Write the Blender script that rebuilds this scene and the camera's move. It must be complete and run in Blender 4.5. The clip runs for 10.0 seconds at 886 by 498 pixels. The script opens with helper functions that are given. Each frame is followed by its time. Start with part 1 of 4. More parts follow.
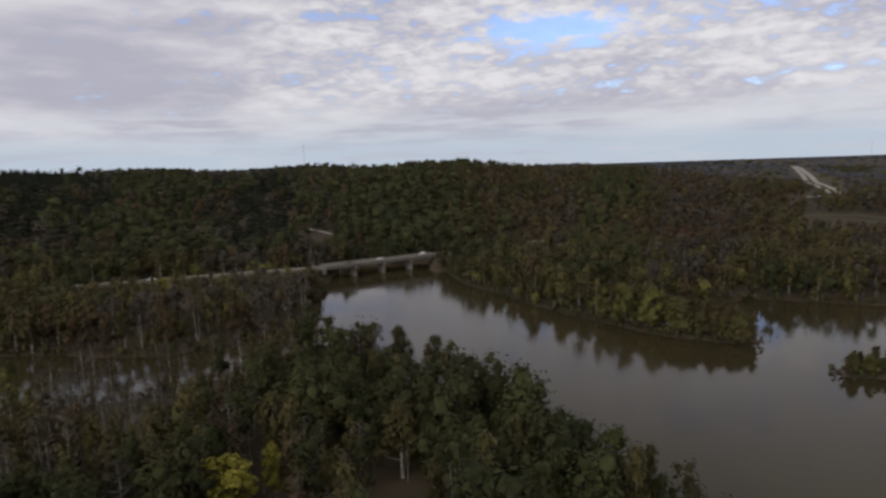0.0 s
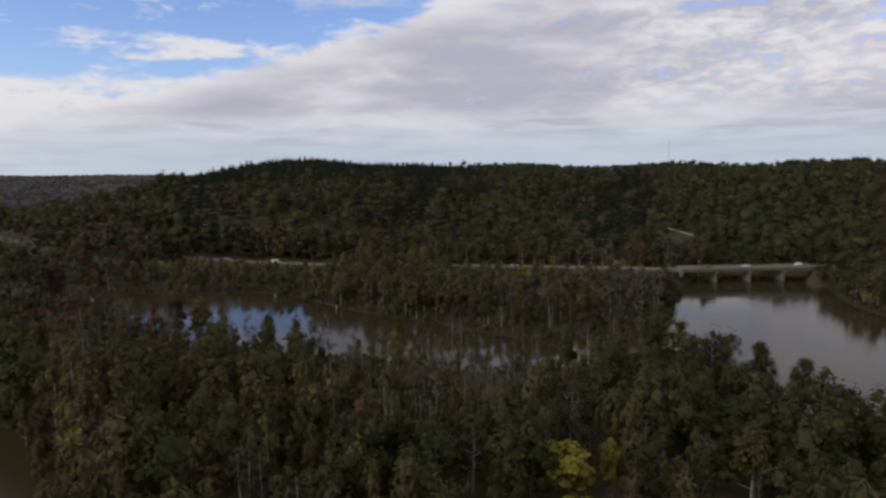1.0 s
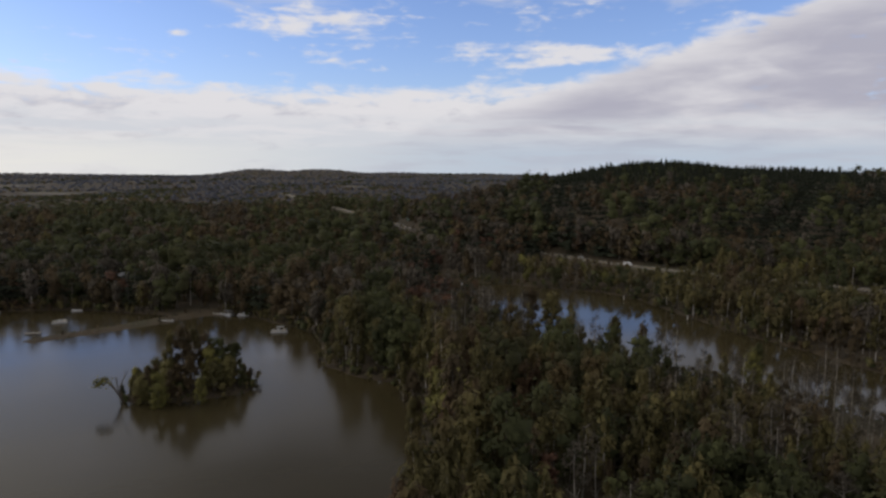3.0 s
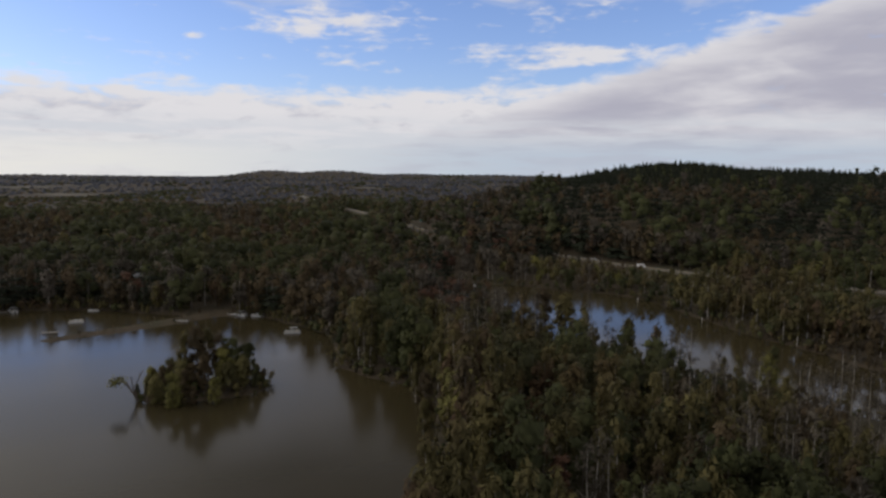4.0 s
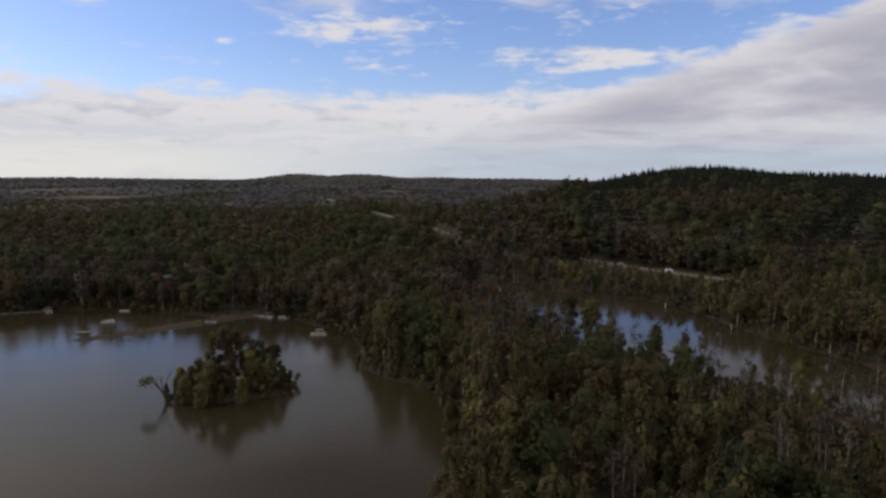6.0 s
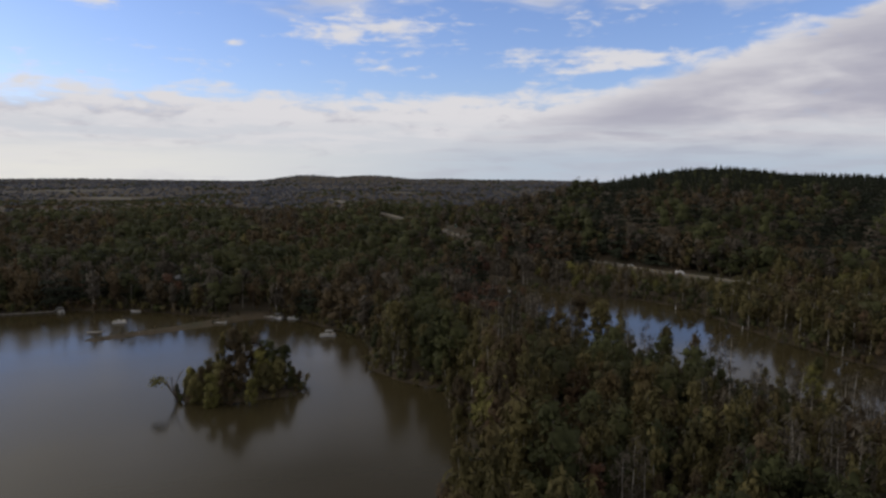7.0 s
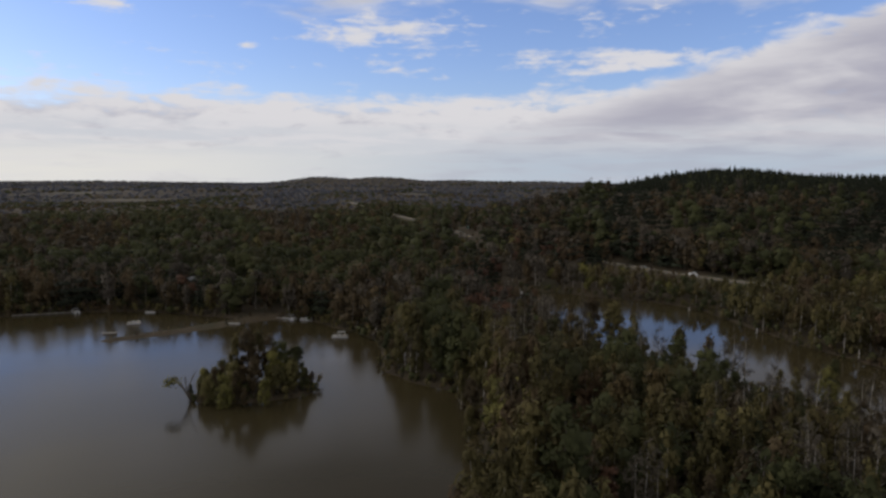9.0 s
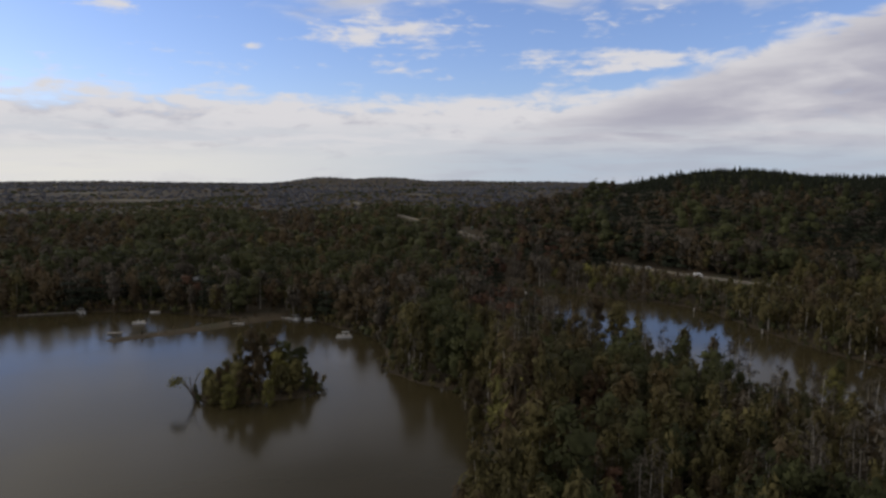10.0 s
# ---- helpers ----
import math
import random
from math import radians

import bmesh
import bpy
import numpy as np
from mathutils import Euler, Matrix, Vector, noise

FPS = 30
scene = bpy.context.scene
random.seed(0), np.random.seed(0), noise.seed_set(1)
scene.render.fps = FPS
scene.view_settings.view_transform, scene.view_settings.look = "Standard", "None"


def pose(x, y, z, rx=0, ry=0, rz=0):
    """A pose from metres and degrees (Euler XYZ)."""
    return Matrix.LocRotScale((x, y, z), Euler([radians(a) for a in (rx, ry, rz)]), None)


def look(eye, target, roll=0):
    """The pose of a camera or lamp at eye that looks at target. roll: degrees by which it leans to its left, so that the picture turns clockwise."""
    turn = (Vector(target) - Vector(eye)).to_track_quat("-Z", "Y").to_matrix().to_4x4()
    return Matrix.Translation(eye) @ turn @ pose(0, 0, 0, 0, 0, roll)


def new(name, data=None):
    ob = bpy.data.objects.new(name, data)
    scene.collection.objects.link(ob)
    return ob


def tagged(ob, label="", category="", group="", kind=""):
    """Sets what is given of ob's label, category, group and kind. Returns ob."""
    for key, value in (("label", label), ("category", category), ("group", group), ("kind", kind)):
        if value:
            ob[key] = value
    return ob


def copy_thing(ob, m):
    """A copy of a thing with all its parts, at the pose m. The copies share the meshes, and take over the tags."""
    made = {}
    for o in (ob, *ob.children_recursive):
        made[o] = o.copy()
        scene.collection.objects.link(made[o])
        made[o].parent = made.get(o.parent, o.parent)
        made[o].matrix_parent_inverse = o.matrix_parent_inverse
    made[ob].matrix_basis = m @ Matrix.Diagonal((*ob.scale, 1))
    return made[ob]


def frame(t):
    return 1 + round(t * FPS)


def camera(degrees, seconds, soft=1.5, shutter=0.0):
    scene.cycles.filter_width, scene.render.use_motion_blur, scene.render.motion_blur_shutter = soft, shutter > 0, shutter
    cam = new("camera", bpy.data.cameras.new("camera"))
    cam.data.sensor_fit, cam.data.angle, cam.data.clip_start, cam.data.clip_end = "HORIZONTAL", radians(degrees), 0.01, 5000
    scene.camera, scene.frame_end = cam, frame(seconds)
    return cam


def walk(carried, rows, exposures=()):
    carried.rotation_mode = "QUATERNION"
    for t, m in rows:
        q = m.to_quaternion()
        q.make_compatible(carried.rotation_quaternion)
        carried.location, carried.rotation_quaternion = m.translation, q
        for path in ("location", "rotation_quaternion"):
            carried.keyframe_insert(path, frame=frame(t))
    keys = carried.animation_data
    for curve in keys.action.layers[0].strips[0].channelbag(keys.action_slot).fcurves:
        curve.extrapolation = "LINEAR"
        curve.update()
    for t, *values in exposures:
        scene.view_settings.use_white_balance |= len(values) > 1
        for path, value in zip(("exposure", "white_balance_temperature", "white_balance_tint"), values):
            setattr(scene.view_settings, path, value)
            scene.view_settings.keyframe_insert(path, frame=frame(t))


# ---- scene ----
cam = camera(67.0, 10.0, soft=2.6, shutter=0.12)
# a drone hovering 70 m over the water turns to its left: seconds, yaw, pitch, roll
TURN = [(0.0, -0.0, -7.33, -1.73), (0.5, 15.77, -7.05, -1.2), (1.0, 29.99, -6.96, -0.75), (1.5, 42.85, -6.93, -0.4), (2.0, 52.22, -6.9, 0.08), (2.5, 57.09, -6.82, 0.28), (2.7, 58.68, -6.8, 0.29), (3.8, 60.5, -6.6, 0.31), (4.0, 60.82, -6.57, 0.31), (4.5, 61.46, -6.48, 0.33), (5.0, 61.99, -6.41, 0.32), (5.5, 62.53, -6.34, 0.36), (7.0, 63.82, -6.17, 0.42), (7.5, 64.12, -6.13, 0.39), (8.0, 64.37, -6.11, 0.34), (8.5, 64.63, -6.07, 0.31), (9.0, 64.85, -6.05, 0.31), (9.5, 65.06, -6.05, 0.29), (10.0, 65.21, -6.03, 0.3)]
EYE = (0.0, 0.0, 70.0)
walk(cam, [(t, pose(*EYE, 90 + pitch, 0, yaw) @ pose(0, 0, 0, 0, 0, roll)) for t, yaw, pitch, roll in TURN],
     exposures=[(0, -0.12), (1, -0.12), (2.5, -0.15), (4.5, -0.18), (10, -0.25)])

# ---------------------------------------------------------------- node helpers
def wire(tree, node, index, value):
    if isinstance(value, bpy.types.NodeSocket):
        tree.links.new(value, node.inputs[index])
    elif value is not None:
        node.inputs[index].default_value = value


def calc(tree, op, a, b=None, c=None, clamp=False):
    node = tree.nodes.new("ShaderNodeMath")
    node.operation, node.use_clamp = op, clamp
    for i, v in enumerate((a, b, c)):
        wire(tree, node, i, v)
    return node.outputs[0]


def ramp(tree, value, lo, hi, to_lo=0.0, to_hi=1.0):
    node = tree.nodes.new("ShaderNodeMapRange")
    node.interpolation_type = "SMOOTHSTEP"
    for i, v in enumerate((value, lo, hi, to_lo, to_hi)):
        wire(tree, node, i, v)
    return node.outputs[0]


def blend(tree, factor, a, b, mode="MIX"):
    node = tree.nodes.new("ShaderNodeMix")
    node.data_type, node.blend_type = "RGBA", mode
    wire(tree, node, 0, factor)
    for i, v in ((6, a), (7, b)):
        wire(tree, node, i, (*v, 1.0) if isinstance(v, tuple) else v)
    return node.outputs[2]


def grain(tree, vector, scale, detail=4.0, rough=0.55, warp=0.0):
    node = tree.nodes.new("ShaderNodeTexNoise")
    wire(tree, node, "Vector", vector)
    for key, v in (("Scale", scale), ("Detail", detail), ("Roughness", rough), ("Distortion", warp)):
        node.inputs[key].default_value = v
    return node.outputs[0]


def stretch(tree, vector, scale, place=(0, 0, 0)):
    node = tree.nodes.new("ShaderNodeMapping")
    wire(tree, node, 0, vector)
    node.inputs["Scale"].default_value, node.inputs["Location"].default_value = scale, place
    return node.outputs[0]


# ---------------------------------------------------------------- sky and sun
SUN_AZIMUTH, SUN_HEIGHT = 145.0, 24.0      # degrees to the left of +y, and above the horizon


def make_sky():
    world = bpy.data.worlds.new("cloudy_sky")
    world.use_nodes = True
    scene.world = world
    t = world.node_tree
    t.nodes.clear()
    way = t.nodes.new("ShaderNodeTexCoord").outputs["Generated"]
    split = t.nodes.new("ShaderNodeSeparateXYZ")
    wire(t, split, 0, way)
    x, y, z = split.outputs
    az = calc(t, "MULTIPLY", calc(t, "ARCTAN2", calc(t, "MULTIPLY", x, -1.0), y), 180 / math.pi)
    el = calc(t, "MULTIPLY", calc(t, "ARCSINE", z), 180 / math.pi)

    sky = t.nodes.new("ShaderNodeTexSky")
    sky.sky_type, sky.sun_disc = "NISHITA", False
    sky.sun_elevation, sky.sun_rotation = radians(SUN_HEIGHT), radians(-SUN_AZIMUTH)
    sky.air_density, sky.dust_density, sky.ozone_density = 1.0, 0.6, 2.0
    wire(t, sky, 0, way) if len(sky.inputs) else None
    blue = blend(t, 1.0, sky.outputs[0], SKY_GAIN, "MULTIPLY")

    # puffs and sheets are stretched along the horizon
    soft = grain(t, stretch(t, way, (1.6, 1.6, 7.0), (3.1, 1.7, 0.4)), 2.2, 4.0, 0.5, 0.3)
    puff = grain(t, stretch(t, way, (8.0, 8.0, 26.0), (0.3, 5.0, 2.0)), 1.6, 5.0, 0.55, 0.5)
    fine = grain(t, stretch(t, way, (22.0, 22.0, 58.0), (7.3, 1.0, 3.0)), 1.5, 4.0, 0.55, 0.3)
    streak = grain(t, stretch(t, way, (5.0, 5.0, 48.0), (1.3, 2.0, 8.0)), 1.6, 5.0, 0.55, 0.2)
    n_soft, n_puff, n_fine, n_streak = (calc(t, "SUBTRACT", v, 0.5) for v in (soft, puff, fine, streak))

    def total(*terms):
        out = 0.0
        for k, v in terms:
            out = calc(t, "MULTIPLY_ADD", v, k, out)
        return out

    def bump(a0, e0, wa, we):
        u = calc(t, "POWER", calc(t, "DIVIDE", calc(t, "SUBTRACT", az, a0), wa), 2.0)
        v = calc(t, "POWER", calc(t, "DIVIDE", calc(t, "SUBTRACT", el, e0), we), 2.0)
        return calc(t, "EXPONENT", calc(t, "MULTIPLY", calc(t, "ADD", u, v), -1.0))

    # the grey sheet: its edge climbs from the left towards the right
    rise = total((-0.30, az), (-1.0, el), (3.0, n_puff), (3.0, n_soft), (22.2, 1.0))
    sheet = ramp(t, rise, -0.5, 0.7)
    # low bank of cloud along the horizon
    low = ramp(t, total((1.0, el), (-5.0, n_puff), (-2.5, n_streak), (2.0, n_soft), (-1.5, n_fine)), 7.4, 5.6)
    # loose puffs, wisps and one long white streak higher up
    loose = total((1.9, n_puff), (1.5, n_streak), (1.3, n_fine), (0.72, bump(69.0, 12.0, 7.0, 1.7)), (0.9, bump(49.5, 9.3, 8.5, 0.9)), (0.5, bump(50.5, 12.8, 4.5, 1.4)), (0.9, bump(81.0, 10.4, 0.9, 0.3)), (0.9, bump(91.7, 7.5, 0.8, 0.25)), (0.9, bump(97.5, 5.7, 1.3, 0.6)), (0.7, bump(94.0, 5.4, 1.0, 0.5)), (0.9, bump(90.7, 12.7, 2.0, 0.4)))
    wisps = calc(t, "MULTIPLY", ramp(t, loose, 0.22, 1.0), 0.95)
    cover = calc(t, "MAXIMUM", calc(t, "MAXIMUM", sheet, low), wisps)
    # overhead the cloud closes again
    cover = calc(t, "MAXIMUM", cover, calc(t, "MULTIPLY", ramp(t, total((1.0, el), (12.0, n_soft), (5.0, n_puff)), 12.8, 16.5), 0.88))
    cover = calc(t, "MAXIMUM", cover, ramp(t, el, 5.2, 3.4))
    # small puffs in rows, with blue between them, where the sheet breaks up
    rows = calc(t, "MULTIPLY", ramp(t, total((1.0, az), (14.0, n_soft)), 22.0, 8.0), ramp(t, el, 3.6, 6.0))
    gap = calc(t, "MAXIMUM", bump(-10.0, 10.5, 6.5, 1.5), calc(t, "MULTIPLY", bump(-22.0, 13.0, 8.0, 1.1), 0.75))
    gap = total((1.1, gap), (-2.3, n_puff), (-2.0, n_fine), (0.12, rows))
    cover = calc(t, "MULTIPLY", cover, calc(t, "SUBTRACT", 1.0, calc(t, "MULTIPLY", calc(t, "MULTIPLY", ramp(t, gap, 0.22, 1.0), ramp(t, el, 3.5, 5.5)), ramp(t, az, 40.0, 26.0, 0.0, 0.85))))

    plain = total((2.2, n_soft), (0.75, n_puff), (0.4, n_streak), (0.40, ramp(t, rise, 2.8, 0.4)), (0.32, 1.0))
    broken = total((1.7, n_puff), (1.5, n_fine), (1.3, n_soft), (0.50, 1.0))
    bank = total((2.2, n_puff), (1.1, n_streak), (0.9, n_fine), (0.95, 1.0))
    light = calc(t, "MULTIPLY_ADD", calc(t, "SUBTRACT", broken, plain), rows, plain)
    beside = calc(t, "SUBTRACT", 1.0, sheet)
    light = calc(t, "MULTIPLY_ADD", calc(t, "SUBTRACT", bank, light), beside, light)
    cloud = blend(t, ramp(t, light, 0.0, 1.0), CLOUD_GREY, CLOUD_WHITE)
    # the cloud overhead is thicker and dimmer
    cloud = blend(t, ramp(t, total((1.0, el), (30.0, n_soft)), 14.0, 24.0), cloud, blend(t, ramp(t, az, 72.0, 110.0), blend(t, ramp(t, az, -10.0, 50.0), CLOUD_OVERHEAD, CLOUD_THICK), CLOUD_SUNWARD))
    # bright strip under the sheet, then a smooth pale layer right above the horizon
    strip = ramp(t, total((1.0, el), (2.5, n_streak), (1.2, n_puff)), 5.2, 3.6)
    cloud = blend(t, calc(t, "MULTIPLY", strip, ramp(t, n_streak, -0.10, 0.10, 0.15, 0.75)), cloud, BRIGHT_STRIP)
    veil = ramp(t, total((1.0, el), (2.2, n_streak)), 3.4, 1.2)
    pale = blend(t, ramp(t, az, 50.0, 95.0), HORIZON_COOL, HORIZON_WARM)
    cloud = blend(t, calc(t, "MULTIPLY", veil, ramp(t, n_streak, -0.14, 0.10, 0.6, 0.95)), cloud, pale)
    out = blend(t, cover, blue, cloud)
    back = t.nodes.new("ShaderNodeBackground")
    wire(t, back, 0, out)
    back.inputs[1].default_value = 0.1
    end = t.nodes.new("ShaderNodeOutputWorld")
    t.links.new(back.outputs[0], end.inputs[0])


SKY_GAIN = (1.42, 1.46, 1.92)
CLOUD_GREY, CLOUD_WHITE = (4.8, 4.75, 5.65), (8.3, 8.15, 8.45)
CLOUD_OVERHEAD, CLOUD_THICK, CLOUD_SUNWARD = (5.4, 5.2, 5.2), (2.4, 2.3, 2.2), (12.5, 11.8, 10.6)
BRIGHT_STRIP = (6.8, 7.1, 7.7)
HORIZON_COOL, HORIZON_WARM = (5.4, 6.2, 7.3), (9.0, 8.8, 8.4)
make_sky()

sun = new("sun", bpy.data.lights.new("sun", "SUN"))
sun.data.energy, sun.data.angle, sun.data.color = 0.65, radians(20), (1.0, 0.94, 0.86)
sun.matrix_world = look((0, 0, 300), (300 * math.sin(radians(SUN_AZIMUTH)), -300 * math.cos(radians(SUN_AZIMUTH)), 300 - 300 * math.tan(radians(SUN_HEIGHT))))


# ---------------------------------------------------------------- materials
def surface(name, colour, colour_b, scale, rough=0.9, spec=0.2, bump=0.0, bump_scale=None, metal=0.0, third=None, island=0.0):
    """Two colours mixed by coarse and fine noise in metres; third: stains of another colour; island: spread of value piece by piece."""
    m = bpy.data.materials.new(name)
    m.use_nodes = True
    t = m.node_tree
    b = t.nodes["Principled BSDF"]
    where = t.nodes.new("ShaderNodeNewGeometry")
    p = where.outputs["Position"]
    mix = calc(t, "ADD", calc(t, "MULTIPLY", grain(t, p, scale, 3.0), 0.6), calc(t, "MULTIPLY", grain(t, p, scale * 7.3, 4.0), 0.4))
    col = blend(t, ramp(t, mix, 0.36, 0.64), colour, colour_b)
    if third:
        col = blend(t, ramp(t, grain(t, p, scale * 0.37, 5.0, 0.6), 0.52, 0.68), col, third)
    if island:
        col = blend(t, 1.0, col, blend(t, where.outputs["Random Per Island"], (1 - island,) * 3, (1 + island,) * 3), "MULTIPLY")
    t.links.new(col, b.inputs["Base Color"])
    b.inputs["Roughness"].default_value, b.inputs["Specular IOR Level"].default_value = rough, spec
    b.inputs["Metallic"].default_value = metal
    if bump:
        n = t.nodes.new("ShaderNodeBump")
        n.inputs["Strength"].default_value, n.inputs["Distance"].default_value = 1.0, bump
        t.links.new(grain(t, p, bump_scale or scale * 8, 5.0), n.inputs["Height"])
        t.links.new(n.outputs[0], b.inputs["Normal"])
    return m


def foliage(name, colour, colour_b, third):
    """Leaves: a colour for each tree, varied leaf by leaf, with some light through them."""
    m = bpy.data.materials.new(name)
    m.use_nodes = True
    t = m.node_tree
    b = t.nodes["Principled BSDF"]
    where = t.nodes.new("ShaderNodeNewGeometry")
    tint = t.nodes.new("ShaderNodeAttribute")
    tint.attribute_name = "tint"
    own = calc(t, "FRACT", calc(t, "ADD", t.nodes.new("ShaderNodeObjectInfo").outputs["Random"], tint.outputs["Fac"]))
    patch = grain(t, where.outputs["Position"], 0.09, 2.0)
    pick = calc(t, "ADD", calc(t, "MULTIPLY", own, 0.8), calc(t, "SUBTRACT", calc(t, "MULTIPLY", patch, 0.8), 0.30))
    col = blend(t, ramp(t, pick, 0.1, 0.9), tuple(c * 0.82 for c in colour), tuple(c * 1.10 for c in colour_b))
    col = blend(t, ramp(t, grain(t, where.outputs["Position"], 0.031, 3.0), 0.52, 0.70), col, third)
    col = blend(t, 1.0, col, blend(t, where.outputs["Random Per Island"], (0.88,) * 3, (1.12,) * 3), "MULTIPLY")
    col = blend(t, 1.0, col, blend(t, ramp(t, grain(t, where.outputs["Position"], 0.55, 4.0, 0.6), 0.3, 0.7), (0.72,) * 3, (1.22,) * 3), "MULTIPLY")
    t.links.new(col, b.inputs["Base Color"])
    b.inputs["Roughness"].default_value, b.inputs["Specular IOR Level"].default_value = 0.75, 0.15
    through_leaf = t.nodes.new("ShaderNodeBsdfTranslucent")
    t.links.new(col, through_leaf.inputs[0])
    both = t.nodes.new("ShaderNodeMixShader")
    both.inputs[0].default_value = 0.33
    t.links.new(b.outputs[0], both.inputs[1])
    t.links.new(through_leaf.outputs[0], both.inputs[2])
    t.links.new(both.outputs[0], t.nodes["Material Output"].inputs[0])
    return m


def water_material():
    m = bpy.data.materials.new("murky_water")
    m.use_nodes = True
    t = m.node_tree
    b = t.nodes["Principled BSDF"]
    p = t.nodes.new("ShaderNodeNewGeometry").outputs["Position"]
    silt = blend(t, ramp(t, grain(t, p, 0.012, 4.0), 0.35, 0.65), (0.043, 0.034, 0.016), (0.036, 0.029, 0.014))
    t.links.new(silt, b.inputs["Base Color"])
    b.inputs["IOR"].default_value, b.inputs["Specular IOR Level"].default_value = 1.333, 0.34
    # calm and wind-ruffled patches; the slough behind the trees lies still
    place = t.nodes.new("ShaderNodeSeparateXYZ")
    wire(t, place, 0, p)
    still = calc(t, "MULTIPLY", ramp(t, place.outputs[1], 140.0, 180.0), ramp(t, place.outputs[0], -30.0, -70.0))
    wind = ramp(t, grain(t, stretch(t, p, (1.0, 0.45, 1.0)), 0.011, 3.0), 0.38, 0.62, 0.065, 0.14)
    open_lake = calc(t, "MULTIPLY", ramp(t, place.outputs[1], 110.0, 80.0), ramp(t, place.outputs[0], -90.0, -140.0))
    rough = calc(t, "MULTIPLY", wind, calc(t, "MULTIPLY_ADD", still, 0.1, calc(t, "MULTIPLY_ADD", open_lake, 0.55, 0.9)))
    t.links.new(rough, b.inputs["Roughness"])
    n = t.nodes.new("ShaderNodeBump")
    n.inputs["Strength"].default_value, n.inputs["Distance"].default_value = 0.5, 0.028
    t.links.new(grain(t, stretch(t, p, (1.0, 0.6, 1.0)), 0.55, 4.0), n.inputs["Height"])
    t.links.new(n.outputs[0], b.inputs["Normal"])
    return m


GROUND = surface("forest_floor", (0.056, 0.044, 0.028), (0.078, 0.060, 0.038), 0.05, bump=0.15, third=(0.046, 0.046, 0.025))
WATER = water_material()
CONCRETE = surface("weathered_concrete", (0.20, 0.18, 0.152), (0.26, 0.235, 0.20), 0.3, 0.9, 0.1, 0.01, third=(0.14, 0.125, 0.105))
STEEL = surface("dark_steel", (0.07, 0.07, 0.072), (0.11, 0.10, 0.095), 0.8, 0.55, 0.4, third=(0.10, 0.07, 0.05))
PALE_BARK = surface("pale_bark", (0.30, 0.275, 0.235), (0.42, 0.39, 0.335), 0.8, bump=0.02, third=(0.15, 0.13, 0.11))
BARK = surface("grey_brown_bark", (0.10, 0.085, 0.068), (0.155, 0.135, 0.11), 0.8, bump=0.02, third=(0.075, 0.065, 0.055))
WHITE = surface("white_paint", (0.74, 0.74, 0.72), (0.80, 0.80, 0.78), 0.6, 0.4, 0.5)
GLASS_DARK = surface("tinted_glass", (0.015, 0.017, 0.02), (0.02, 0.022, 0.025), 1.0, 0.08, 0.5)
RUBBER = surface("rubber", (0.02, 0.02, 0.02), (0.03, 0.03, 0.03), 2.0, 0.8, 0.3)
LEAF = {
    "green": foliage("dark_green_leaves", (0.050, 0.055, 0.023), (0.069, 0.073, 0.028), (0.066, 0.060, 0.028)),
    "olive": foliage("olive_leaves", (0.094, 0.082, 0.034), (0.12, 0.102, 0.04), (0.106, 0.078, 0.036)),
    "brown": foliage("russet_brown_leaves", (0.086, 0.065, 0.036), (0.106, 0.078, 0.041), (0.098, 0.062, 0.035)),
    "yellow": foliage("yellow_green_leaves", (0.160, 0.152, 0.048), (0.205, 0.190, 0.058), (0.148, 0.128, 0.048)),
    "bright": foliage("bright_yellow_leaves", (0.245, 0.232, 0.043), (0.300, 0.272, 0.050), (0.235, 0.205, 0.043)),
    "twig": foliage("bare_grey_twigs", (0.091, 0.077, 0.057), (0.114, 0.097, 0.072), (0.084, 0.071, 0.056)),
    "pine": foliage("pine_needles", (0.026, 0.031, 0.019), (0.034, 0.040, 0.023), (0.030, 0.034, 0.021)),
    "red": foliage("dull_red_leaves", (0.108, 0.06, 0.04), (0.124, 0.068, 0.043), (0.1, 0.062, 0.042)),
    "willow": foliage("dull_olive_willow_leaves", (0.124, 0.113, 0.046), (0.158, 0.141, 0.055), (0.126, 0.101, 0.046)),
}
KINDS = list(LEAF)
# blue-grey distance haze painted into the leaf colour of far leafless trees
HAZY_WOODS = foliage("hazy_far_woods", (0.098, 0.106, 0.134), (0.124, 0.132, 0.162), (0.092, 0.100, 0.128))


# ---------------------------------------------------------------- the lie of the land
def polar(azimuth, distance):
    a = radians(azimuth)
    return -distance * math.sin(a), distance * math.cos(a)


# open water: the river to the right, the lake to the left
RIVER = [(46, 88), (52, 110), (38, 128), (25, 146), (15, 166), (3, 190), (-20, 214), (-45, 235), (-60, 300), (-66, 345), (-71, 388),
         (-70, 436), (-56, 458), (-14, 468), (-3, 446), (6, 405), (14, 377), (48, 326), (105, 306), (150, 318), (200, 296), (420, 270), (1100, 160), (900, -600), (30, -600), (20, 40)]
LAKE = [(30, 44), (-40, 30), (-98, 44), (-124, 72), (-148, 81), (-168, 92), (-190, 97), (-208, 86), (-224, 82), (-262, 94), (-284, 92), (-322, 78),
        (-336, 50), (-374, 8), (-388, -26), (-390, -64), (-520, -190), (-900, -260), (-900, -600), (60, -600)]
# the flooded slough: centre line and half width
SLOUGH = [(-356, 212, 10), (-322, 220, 26), (-268, 228, 48), (-205, 216, 44), (-152, 220, 34), (-108, 222, 25), (-76, 244, 20), (-54, 284, 17)]
